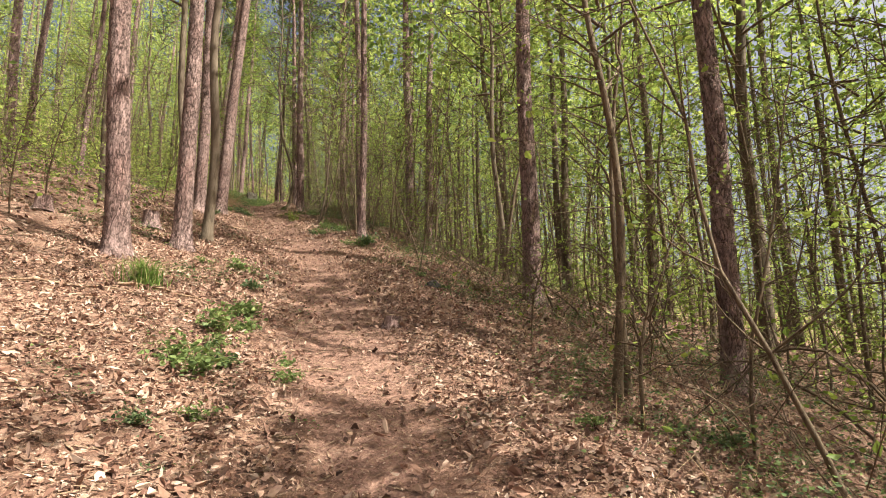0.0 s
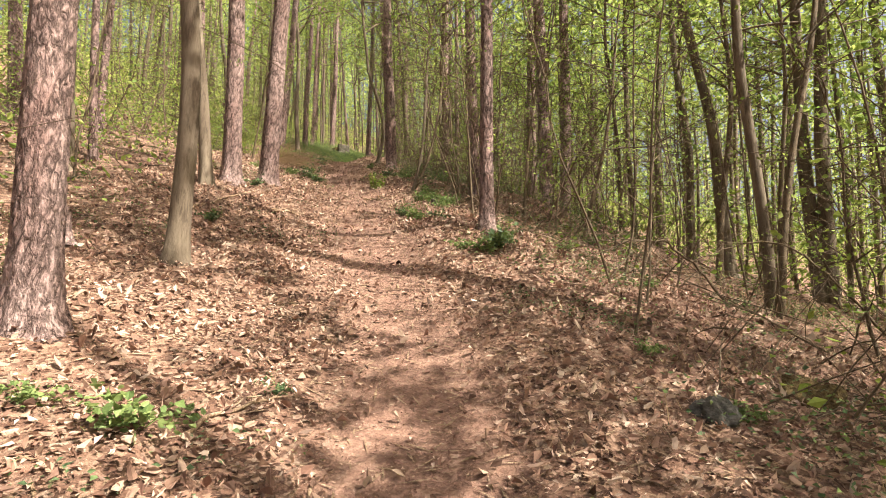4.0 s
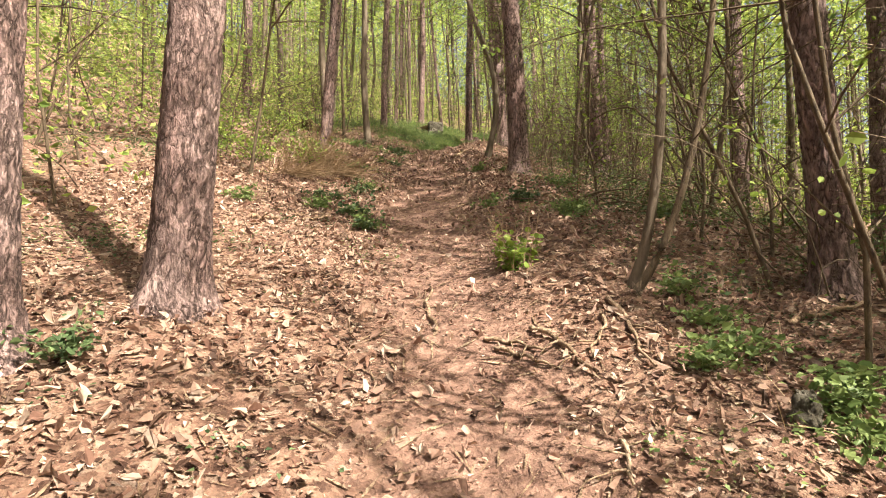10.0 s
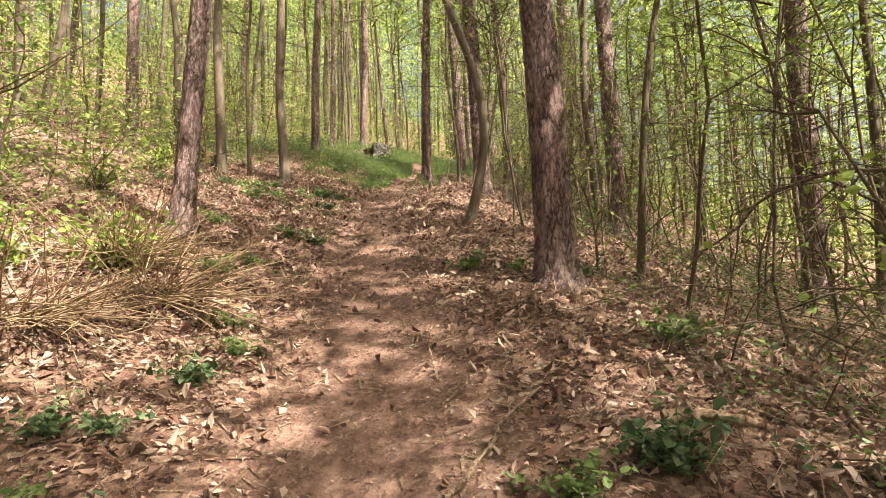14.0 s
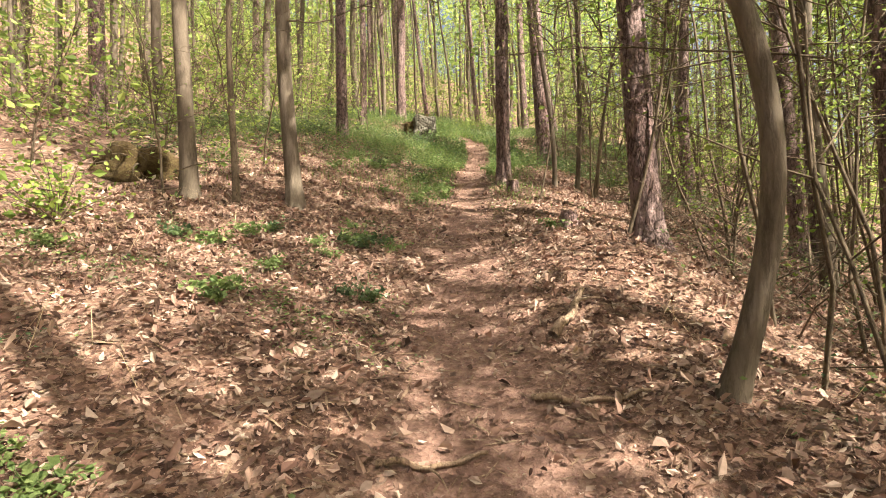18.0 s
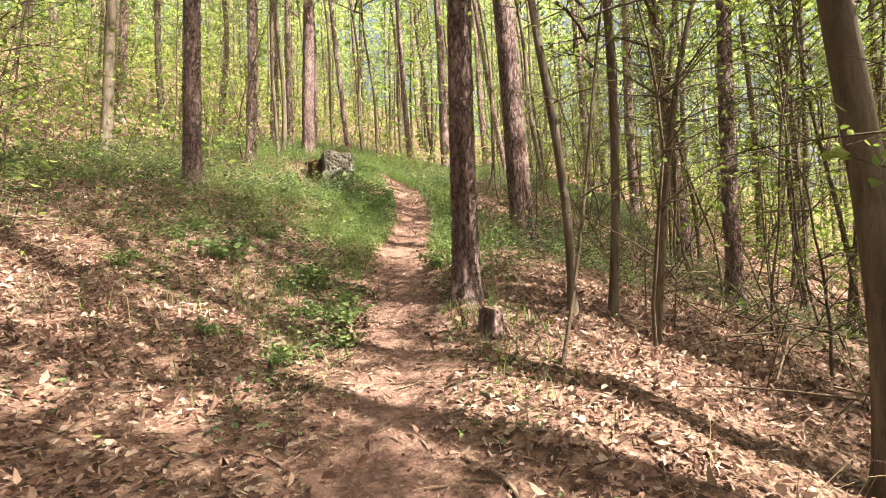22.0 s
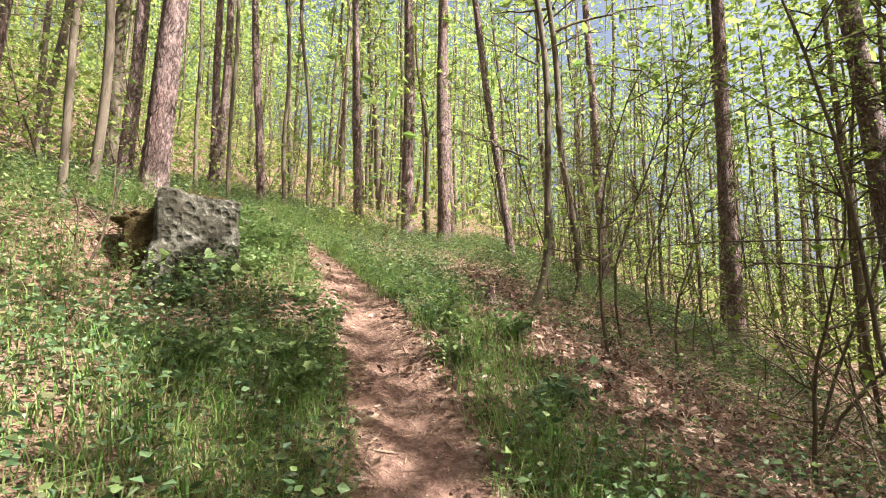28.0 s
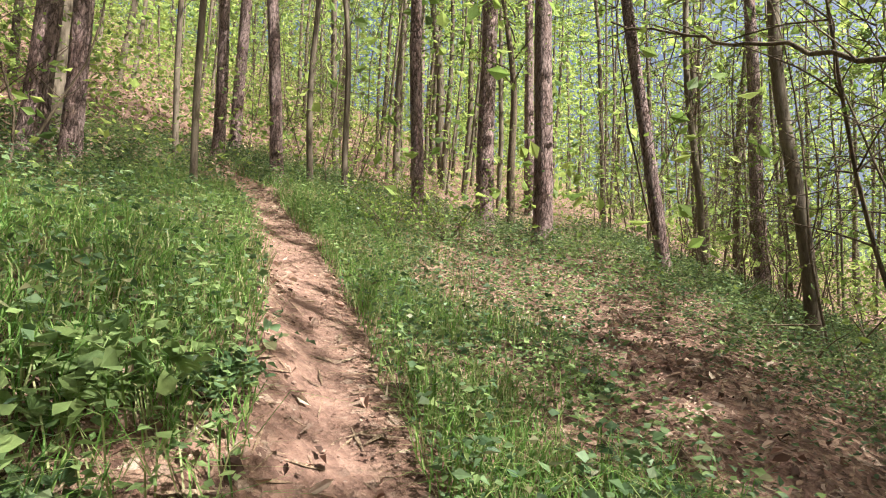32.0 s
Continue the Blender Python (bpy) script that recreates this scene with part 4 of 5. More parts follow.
def brambles():
    """Knee-high brambles and nettles on the shady side of the trail."""
    rng = np.random.default_rng(15)
    x, y = scattered(rng, 150000, 1.2, 7.0, 1.0, 52.0)
    u = x - axis_x(y)
    patch = value_noise(x * 0.9, y * 0.9, 61) * 0.75 + value_noise(x * 2.8, y * 2.8, 62) * 0.45
    chance = np.clip((patch - 0.52 + 0.24 * np.clip((y - 31.0) / 3.0, 0, 1)) * 3.0, 0, 1) * np.clip((u - 1.2) / 1.2, 0, 1) * (1 - side_trail(x, y)) * np.clip((np.abs(x - trail_x(y)) - 1.0) / 0.6, 0, 1)
    keep = rng.uniform(0, 1, len(x)) < chance
    x, y, patch = x[keep], y[keep], patch[keep]
    spots = np.stack([x, y, ground_z(x, y) + 0.02 + np.clip(patch - 0.4, 0.05, 1) * 0.9 * rng.uniform(0, 1, len(x))], 1)
    pick = rng.uniform(0, 1, len(x)) < 0.6
    tagged(new("brambles", kites_mesh("bramble_leaves", spots[pick], rng.uniform(0.025, 0.055, pick.sum()), IVY, rng)), "dark green bramble leaves in the shade beside the trail", "brambles", kind="stuff")
    tagged(new("nettles", kites_mesh("nettle_leaves", spots[~pick], rng.uniform(0.025, 0.05, (~pick).sum()), HERB, rng, 0.5)), "loose mid-green nettle leaves beside the trail", "nettles", kind="stuff")


brambles()


def blades_mesh(name, x, y, tall, lean, mat, rng, wide=0.006):
    """Grass: one bent three-step blade at every place."""
    n = len(x)
    foot = np.stack([x, y, ground_z(x, y) - 0.01], 1)
    a = rng.uniform(0, 2 * np.pi, n)
    out = np.stack([np.cos(a), np.sin(a), 0 * a], 1)
    side = np.stack([-np.sin(a), np.cos(a), 0 * a], 1) * wide
    tall, lean = tall[:, None], lean[:, None]
    up = np.array([0, 0, 1.0])
    mid = foot + up * tall * 0.6 + out * lean * tall * 0.3
    tip = foot + up * tall * (1 - 0.3 * lean) + out * lean * tall
    co = np.stack([foot - side, foot + side, mid + side * 0.8, mid - side * 0.8, tip], 1).reshape(-1, 3)
    i = np.arange(n)[:, None] * 5
    return mesh_from(name, co, [i + [0, 1, 2, 3], i + [3, 2, 4]], mat)


def grass():
    rng = np.random.default_rng(12)
    x, y = scattered(rng, 400000, -4.5, 4.0, 29.0, 56.0)
    off = np.abs(x - trail_x(y))
    lush = value_noise(x * 0.8, y * 0.8, 21) * 0.7 + value_noise(x * 2.6, y * 2.6, 22) * 0.5
    chance = np.clip((lush - 0.36) * 3.0, 0, 1) * np.clip((off - 0.28) / 0.25, 0, 1) * np.clip((y - 29.0) / 7.0, 0.0, 1.0) * np.clip((3.8 - off) / 1.5, 0, 1) * (1 - side_trail(x, y))
    right = x - trail_x(y)
    chance = chance * np.where(right > 0, np.clip((1.3 + 0.18 * np.clip(y - 38.0, 0, 9) - right) / 0.5, 0, 1), 1.0)
    near = np.clip((1.9 - off) / 0.8, np.where(y > 39.0, 0.75, 0.3), 1)
    keep = rng.uniform(0, 1, len(x)) < chance * near
    x, y = x[keep], y[keep]
    tagged(new("grass", blades_mesh("grass", x, y, rng.uniform(0.10, 0.36, len(x)) * (0.6 + 0.4 * np.clip((y - 33.0) / 6.0, 0, 1)), rng.uniform(0.3, 1.6, len(x)), GRASS, rng, 0.0032)), "fresh green grass along the edges of the trail", "grass", kind="stuff")


grass()


# ---- concrete block ----
def block_mesh(w, d, h, rng_seed):
    bm = bmesh.new()
    bmesh.ops.create_cube(bm, size=1.0, matrix=Matrix.Translation((0, 0, h / 2)) @ Matrix.Diagonal((w, d, h, 1)))
    bmesh.ops.subdivide_edges(bm, edges=bm.edges, cuts=26, use_grid_fill=True)
    for v in bm.verts:
        n = noise.fractal(v.co * 3.0, 1.0, 2.0, 5) * 0.085 + noise.noise(v.co * 1.7) * 0.06 - 0.04 * max(0.0, noise.noise(v.co * 9.0 + Vector((3.0, 1.0, 7.0)))) + 0.012 * noise.noise(v.co * 21.0)
        ex = max(0.0, abs(v.co.x) / (w / 2) - 0.8) + max(0.0, abs(v.co.y) / (d / 2) - 0.8)
        ez = max(0.0, v.co.z / h - 0.88)
        v.co += v.co.normalized() * n
        if ex > 0.15 and ez > 0.03:
            v.co.z -= 0.10 * (ex + ez)
        v.co.x *= 1 - 0.16 * v.co.z / h
    me = bpy.data.meshes.new("block")
    bm.to_mesh(me)
    bm.free()
    for p in me.polygons:
        p.use_smooth = True
    return me



# ---- things along the trail ----
def on_ground(x, y, sink=0.0):
    return float(ground_z(x, y)) - sink


def lumpy(name, rx, ry, rz, mat, seed, rough=0.18, cuts=4):
    """A rounded, uneven lump that rests on z = 0."""
    bm = bmesh.new()
    bmesh.ops.create_icosphere(bm, subdivisions=cuts, radius=1.0)
    shift = Vector((seed * 7.1, seed * 3.3, 0.0))
    for v in bm.verts:
        k = 1 + rough * noise.fractal(v.co * 1.6 + shift, 1.0, 2.0, 4) * 1.6
        v.co = Vector((v.co.x * rx * k, v.co.y * ry * k, max(v.co.z, -0.35) * rz * k))
    me = bpy.data.meshes.new(name)
    bm.to_mesh(me)
    bm.free()
    for p in me.polygons:
        p.use_smooth = True
    me.materials.append(mat)
    return me


def block_at(x, y, top):
    """The old concrete block: a weathered body, a lower broken shoulder, a cap of moss and dry grass."""
    thing = new("concrete_block")
    z = on_ground(x, y)
    top = top - z
    thing.matrix_basis = pose(x, y, z, 0, 0, 32)
    tagged(thing, "weathered grey concrete block with a mossy top beside the trail", "block")
    h = top + 0.35
    body = block_mesh(0.74, 0.62, h, 1)
    body.materials.append(CONCRETE)
    part("body", body, thing, "", Matrix.Translation((0, 0, -0.35)))
    low = block_mesh(0.42, 0.56, h * 0.78, 2)
    low.materials.append(MOSS)
    part("shoulder", low, thing, "broken lower edge of the block", Matrix.Translation((-0.36, 0.16, -0.35)))
    part("moss_cap", lumpy("moss_cap", 0.29, 0.27, 0.08, MOSS, 3, 0.3), thing, "brown-green moss cap", Matrix.Translation((-0.02, 0, top - 0.02)))
    part("moss_cap", lumpy("moss_cap", 0.20, 0.27, 0.12, MOSS, 5, 0.3), thing, "brown-green moss cap", Matrix.Translation((-0.38, 0.14, h * 0.78 - 0.36)))
    rng = np.random.default_rng(5)
    n = 420
    a, r = rng.uniform(0, 6.3, n), 0.26 * rng.uniform(0, 1, n) ** 0.5
    foot = np.stack([r * np.cos(a), r * np.sin(a), np.full(n, top + 0.05)], 1)
    tip = foot + np.stack([np.cos(a) * 0.05, np.sin(a) * 0.05, rng.uniform(-0.05, 0.06, n)], 1)
    side = np.stack([-np.sin(a), np.cos(a), 0 * a], 1) * 0.003
    me = mesh_from("dry_grass", np.stack([foot - side, foot + side, tip], 1).reshape(-1, 3), [np.arange(n * 3).reshape(-1, 3)], STRAW)
    tagged(part("dry_grass", me, thing), kind="stuff")


def dead_branch_at(x, y, size, way):
    """A bare dark branch that stands up out of the leaves and forks."""
    rng = np.random.default_rng(int(abs(x * 53 + y * 7)))
    thing = new("dead_branch")
    thing.matrix_basis = pose(x, y, on_ground(x, y, 0.03))
    tagged(thing, "bare dark forked dead branch standing out of the leaves", "branch")
    main = limb_points((0, 0, 0), way, size, rng, -0.4, 9)
    verts, faces = [], []
    tube(main, np.linspace(0.014, 0.004, 9), 7, verts, faces, 0.003, x)
    part("limb", mesh_from("dead_limb", np.concatenate(verts), [np.concatenate(faces)], TWIG_BARK, True), thing)
    for k in (3, 4, 6, 7):
        verts, faces = [], []
        fork = limb_points(main[k], (rng.normal(-0.5, 0.6), rng.normal(0, 0.5), rng.uniform(0.2, 0.9)), size * rng.uniform(0.3, 0.6), rng, 0.2, 6)
        tube(fork, np.linspace(0.007, 0.002, 6), 5, verts, faces)
        part("side_twig", mesh_from("dead_twig", np.concatenate(verts), [np.concatenate(faces)], TWIG_BARK, True), thing)


def bough_at(points, r, leafy):
    """A long thin bough through the given places, with forked side twigs and some new leaves."""
    points = np.array(points, float)
    rng = np.random.default_rng(int(abs(points[0, 0] * 71 + points[0, 1] * 13)))
    thing = new("bough")
    thing.matrix_basis = Matrix.Translation(points[0])
    tagged(thing, "long thin dark bough with side twigs and few new leaves", "branch", "boughs beside the trail")
    t = np.linspace(0, len(points) - 1, 22)
    line = np.stack([np.interp(t, np.arange(len(points)), points[:, k] - points[0, k]) for k in range(3)], 1)
    for _ in range(3):
        line[1:-1] = (line[:-2] + line[1:-1] * 2 + line[2:]) / 4
    line[1:-1] += rng.normal(0, 0.012, line[1:-1].shape)
    verts, faces = [], []
    tube(line, r * np.linspace(1.0, 0.4, 22), 7, verts, faces, r * 0.2, points[0, 0])
    part("limb", mesh_from("bough_limb", np.concatenate(verts), [np.concatenate(faces)], TWIG_BARK, True), thing)
    spots = []
    for k in rng.integers(5, 21, 9):
        way = line[min(k + 1, 21)] - line[k - 1]
        way = way / (np.linalg.norm(way) + 1e-9) + rng.normal(0, 0.55, 3)
        twig = limb_points(line[k], way, rng.uniform(0.25, 0.8), rng, 0.2, 6)
        verts, faces = [], []
        tube(twig, np.linspace(max(r * 0.35, 0.003), 0.0015, 6), 4, verts, faces)
        part("side_twig", mesh_from("bough_twig", np.concatenate(verts), [np.concatenate(faces)], TWIG_BARK, True), thing)
        spots.append(twig[2:])
    spots = np.concatenate(spots)
    spots = spots[rng.integers(0, len(spots), leafy)] + rng.normal(0, 0.04, (leafy, 3))
    tagged(part("foliage", leaves_mesh("bough_leaves", spots, rng.uniform(0.025, 0.06, leafy), SPRING, rng, 0.3, 1.5, 0.25), thing), kind="stuff")


def tangle_at(x, y):
    """An arching dark bough that springs from the ground of the shaded side and droops."""
    rng = np.random.default_rng(int(abs(x * 211 + y * 17)))
    a, reach, tall = rng.uniform(0, 6.3), rng.uniform(1.2, 2.6), rng.uniform(0.6, 1.9)
    z = float(ground_z(x, y)) - 0.02
    spots = [(x + reach * q * math.cos(a), y + reach * q * math.sin(a), z + tall * math.sin(min(1.0, q * 1.1) * 2.4)) for q in (0.0, 0.25, 0.5, 0.75, 1.0)]
    spots = [(px, py, max(pz, float(ground_z(px, py)) + 0.05) if n else pz) for n, (px, py, pz) in enumerate(spots)]
    bough_at(spots, rng.uniform(0.008, 0.018), int(rng.integers(6, 30)))


def dry_stalks():
    """Pale dead grass and stalks in loose patches along the shaded edge of the trail."""
    rng = np.random.default_rng(29)
    x, y = scattered(rng, 60000, -4.5, 6.0, 0.5, 46.0)
    u = x - axis_x(y)
    patch = value_noise(x * 0.8, y * 0.8, 71) * 0.6 + value_noise(x * 2.4, y * 2.4, 72) * 0.5
    side = np.clip((u - 1.3) / 0.8, 0, 1) + 0.5 * np.clip((-u - 1.6) / 0.8, 0, 1) * (y > 17.0)
    keep = rng.uniform(0, 1, len(x)) < np.clip((patch - 0.5) * 2.2, 0, 1) * side * np.where(y > 30.0, 0.5, 0.8)
    x, y = x[keep], y[keep]
    tagged(new("dry_stalks", blades_mesh("dry_stalks", x, y, rng.uniform(0.08, 0.42, len(x)), rng.uniform(0.6, 3.0, len(x)), STRAW, rng, 0.0024)), "pale dead grass and thin stalks in loose patches", "dry grass", kind="stuff")


dry_stalks()


def stump_at(x, y, r, h):
    """A cut, half-rotten stump with bark sides and a pale broken top."""
    thing = new("tree_stump")
    thing.matrix_basis = pose(x, y, on_ground(x, y, 0.05), 0, 0, x * 57)
    tagged(thing, "short rotten tree stump with rough brown bark", "stump", "stumps beside the trail")
    verts, faces = [], []
    zs = np.linspace(0, h + 0.05, 10)
    tube(np.stack([0 * zs, 0 * zs, zs], 1), r * (1 + 0.6 * np.exp(-zs / 0.06)), 40, verts, faces, 0.018, x, 0.3)
    part("bark", mesh_from("stump_bark", np.concatenate(verts), [np.concatenate(faces)], PINE_BARK, False), thing)
    part("cut_top", lumpy("cut_top", r * 0.96, r * 0.96, 0.03, DEAD_WOOD, int(x * 3) % 9, 0.4, 3), thing, "splintered pale wood", Matrix.Translation((0, 0, h + 0.04)))


def stone_at(x, y, r, h, mat, label):
    ob = new("stone", lumpy("stone", r, r * 0.8, h, mat, int(abs(x * 5)) % 11, 0.3))
    ob.matrix_basis = pose(x, y, on_ground(x, y, 0.01), 0, 0, x * 91)
    tagged(ob, label, "stone")


def root_at(x, y):
    """The upturned, moss-grown root plate on the bank."""
    thing = new("root_plate")
    thing.matrix_basis = pose(x, y, on_ground(x, y, 0.05), 0, 0, 10)
    tagged(thing, "mossy brown upturned root plate on the bank", "root plate")
    part("mound", lumpy("root_mound", 0.55, 0.35, 0.38, MOSS, 4, 0.35), thing)
    rng = np.random.default_rng(17)
    for n in range(9):
        a = rng.uniform(0, 6.3)
        pts = limb_points((0.35 * math.cos(a), 0.22 * math.sin(a), rng.uniform(0.1, 0.4)), (math.cos(a), math.sin(a), rng.uniform(-0.3, 0.6)), rng.uniform(0.3, 0.6), rng, 0.8)
        verts, faces = [], []
        tube(pts, np.linspace(0.02, 0.005, len(pts)), 6, verts, faces)
        part("root", mesh_from("root", np.concatenate(verts), [np.concatenate(faces)], TWIG_BARK, True), thing)


def stick_at(x0, y0, x1, y1, r):
    """A fallen branch that follows the ground, with a forked side twig."""
    rng = np.random.default_rng(int(abs(x0 * 100) + abs(y0 * 10)))
    thing = new("fallen_branch")
    thing.matrix_basis = pose(x0, y0, on_ground(x0, y0))
    tagged(thing, "bare brown fallen branch lying on dry leaves", "branch", "fallen branches")
    t = np.linspace(0, 1, 14)
    wob = 0.03 * np.sin(t * 7 + x0) + 0.015 * np.sin(t * 17)
    px, py = x0 + (x1 - x0) * t + wob * (y1 - y0), y0 + (y1 - y0) * t - wob * (x1 - x0)
    pz = ground_z(px, py) + r * 0.9 + 0.02 * np.sin(t * 9) ** 2
    pts = np.stack([px - x0, py - y0, pz - on_ground(x0, y0)], 1)
    verts, faces = [], []
    tube(pts, r * np.linspace(1.0, 0.5, 14), 10, verts, faces, r * 0.25, x0)
    part("limb", mesh_from("fallen_limb", np.concatenate(verts), [np.concatenate(faces)], DEAD_WOOD, True), thing)
    for k in (5, 9):
        way = (pts[k + 1] - pts[k]) / np.linalg.norm(pts[k + 1] - pts[k])
        side = np.array([-way[1], way[0], 0.3]) * rng.choice([-1, 1])
        side[2] = abs(side[2])
        fork = limb_points(pts[k], way + side * 0.9, rng.uniform(0.15, 0.35), rng, 0.8)
        verts, faces = [], []
        tube(fork, np.linspace(r * 0.5, 0.002, len(fork)), 6, verts, faces)
        part("side_twig", mesh_from("fallen_twig", np.concatenate(verts), [np.concatenate(faces)], DEAD_WOOD, True), thing)


def herb_mesh(seed):
    rng = np.random.default_rng(seed)
    verts, faces, spots = [], [], []
    for n in range(9):
        a = rng.uniform(0, 6.3)
        pts = limb_points((0, 0, 0), (math.cos(a) * 0.9, math.sin(a) * 0.9, rng.uniform(0.5, 1.4)), rng.uniform(0.5, 1.0), rng, 0.5)
        tube(pts, np.linspace(0.010, 0.004, len(pts)), 4, verts, faces)
        spots.append(np.repeat(pts[2:], 4, axis=0))
    spots = np.concatenate(spots)
    spots = spots + rng.normal(0, 0.13, spots.shape) * [1, 1, 0.6]
    stalks = mesh_from("herb_stalks", np.concatenate(verts), [np.concatenate(faces)], HERB, True)
    return stalks, leaves_mesh("herb_leaves", spots, rng.uniform(0.07, 0.19, len(spots)), HERB, rng, 0.5, 1.35, 0.4, None, 0.06), leaves_mesh("herb_leaves_dark", spots, rng.uniform(0.07, 0.18, len(spots)), IVY, rng, 0.5, 1.35, 0.4, None, 0.06)


HERBS = [herb_mesh(s) for s in (51, 52, 53, 54)]


def herb_at(x, y, size):
    n = int(abs(x * 37 + y * 11))
    stalks, pale, dark = HERBS[n % 4]
    thing = new("herb_plant")
    thing.matrix_basis = pose(x, y, on_ground(x, y, 0.01), 0, 0, n * 47.0)
    is_dark = n % 4 == 0
    tagged(thing, "low plant with dark green ivy-like leaves" if is_dark else "small plant with fresh light green leaves", "plant", "plants on the forest floor")
    tagged(part("stem", stalks, thing, "", Matrix.Scale(size, 4)), kind="stuff")
    tagged(part("foliage", dark if is_dark else pale, thing, "", Matrix.Scale(size, 4)), kind="stuff")


def tuft_at(x, y, tall, mat, many, label):
    rng = np.random.default_rng(int(abs(y * 100)))
    a, r = rng.uniform(0, 6.3, many), 0.11 * rng.normal(0, 1, many)
    me = blades_mesh("tuft", x + r * np.cos(a), y + r * np.sin(a), tall * rng.uniform(0.3, 1.0, many), rng.uniform(0.2, 1.4, many), mat, rng, 0.0045)
    tagged(new("grass_tuft", me), label, "grass tuft")


def sprout_at(x, y):
    """A small coppiced bush: dry brown shoots above a cushion of vivid green leaves."""
    rng = np.random.default_rng(61)
    thing = new("bush")
    thing.matrix_basis = pose(x, y, on_ground(x, y, 0.02))
    tagged(thing, "small bush with dry upright shoots and vivid green leaves", "bush")
    spots = []
    for n in range(22):
        a = rng.uniform(0, 6.3)
        pts = limb_points((0.07 * math.cos(a), 0.07 * math.sin(a), 0), (math.cos(a) * 0.35, math.sin(a) * 0.35, 1.2), rng.uniform(0.3, 0.6), rng, 0.1)
        verts, faces = [], []
        tube(pts, np.linspace(0.004, 0.0015, len(pts)), 4, verts, faces)
        part("shoot", mesh_from("shoot", np.concatenate(verts), [np.concatenate(faces)], STRAW, True), thing)
        spots.append(pts[:4])
    spots = np.repeat(np.concatenate(spots), 3, axis=0)
    spots = spots + rng.normal(0, 0.035, spots.shape)
    tagged(part("foliage", leaves_mesh("sprout_leaves", spots, rng.uniform(0.035, 0.075, len(spots)), SPRING, rng, 0.5, 1.3, 0.2), thing), kind="stuff")


def brush_at(x, y, size):
    """A heap of pale dry stalks leaning on the bank."""
    rng = np.random.default_rng(int(abs(y * 31)))
    thing = new("brush_heap")
    thing.matrix_basis = pose(x, y, on_ground(x, y, 0.03))
    tagged(thing, "heap of pale dry stalks and grass on the bank", "brush heap", "brush heaps")
    for n in range(130):
        a, r = rng.uniform(0, 6.3), size * rng.uniform(0, 0.6)
        pts = limb_points((r * math.cos(a), r * math.sin(a), 0), (rng.normal(0.7, 0.4), rng.normal(-0.3, 0.4), rng.uniform(-0.15, 0.5)), size * rng.uniform(0.6, 1.7), rng, 0.2, 4)
        verts, faces = [], []
        tube(pts, np.linspace(0.006, 0.002, len(pts)), 4, verts, faces)
        part("stalk", mesh_from("stalk", np.concatenate(verts), [np.concatenate(faces)], STRAW, True), thing)


def heap_at(x, y):
    """Cut dark twigs piled at the edge of the slope."""
    rng = np.random.default_rng(71)
    thing = new("twig_pile")
    thing.matrix_basis = pose(x, y, on_ground(x, y, 0.02))
    tagged(thing, "pile of dark cut twigs at the edge of the slope", "twig pile")
    for n in range(70):
        a, r = rng.uniform(0, 6.3), rng.uniform(0, 0.6)
        pts = limb_points((r * math.cos(a), r * math.sin(a) * 1.5, rng.uniform(-0.1, 0.12)), (rng.normal(0, 1), rng.normal(0, 1), rng.uniform(-0.1, 0.35)), rng.uniform(0.4, 1.3), rng, 0.5)
        verts, faces = [], []
        tube(pts, np.linspace(rng.uniform(0.005, 0.016), 0.002, len(pts)), 5, verts, faces)
        part("twig", mesh_from("pile_twig", np.concatenate(verts), [np.concatenate(faces)], TWIG_BARK if n % 3 else DEAD_WOOD, True), thing)


def yellow_shrub_at(x, y, size):
    """A low shrub with thin bare twigs and yellow-green new leaves."""
    rng = np.random.default_rng(int(abs(x * 77)))
    thing = new("shrub")
    thing.matrix_basis = pose(x, y, on_ground(x, y, 0.02))
    tagged(thing, "low shrub with thin twigs and yellow-green new leaves", "shrub", "shrubs")
    spots = []
    for n in range(26):
        a = rng.uniform(0, 6.3)
        pts = limb_points((0, 0, 0), (math.cos(a) * 0.8, math.sin(a) * 0.8, rng.uniform(0.5, 1.5)), size * rng.uniform(0.7, 1.4), rng, 0.2)
        verts, faces = [], []
        tube(pts, np.linspace(0.006, 0.002, len(pts)), 4, verts, faces)
        part("twig", mesh_from("shrub_twig", np.concatenate(verts), [np.concatenate(faces)], TWIG_BARK, True), thing)
        spots.append(pts[2:])
    spots = np.repeat(np.concatenate(spots), 4, axis=0)
    spots = spots + rng.normal(0, 0.09, spots.shape)
    tagged(part("foliage", leaves_mesh("shrub_leaves", spots, rng.uniform(0.03, 0.06, len(spots)), SPRING, rng, 0.4, 1.4, 0.2), thing), kind="stuff")


herb_at(2.84, 14.22, 0.32)
herb_at(-0.31, 14.92, 0.3)
herb_at(-1.94, 18.37, 0.3)
herb_at(-3.74, 24.75, 0.34)
herb_at(-3.02, 25.51, 0.26)
herb_at(-3.77, 30.72, 0.34)
herb_at(-3.89, 29.94, 0.28)
herb_at(-2.30, 23.17, 0.3)
herb_at(-3.20, 22.99, 0.26)
herb_at(-3.55, 22.99, 0.24)
herb_at(-1.32, 18.90, 0.26)
herb_at(-0.39, 18.43, 0.28)
herb_at(-5.94, 40.01, 0.34)
herb_at(3.52, 5.60, 0.3)
herb_at(3.27, 6.84, 0.3)
herb_at(-2.38, 34.38, 0.5)
herb_at(-3.16, 32.22, 0.32)
herb_at(-2.02, 23.16, 0.24)
herb_at(-2.26, 21.62, 0.3)
herb_at(0.53, 12.09, 0.24)
herb_at(4.24, 11.98, 0.42)
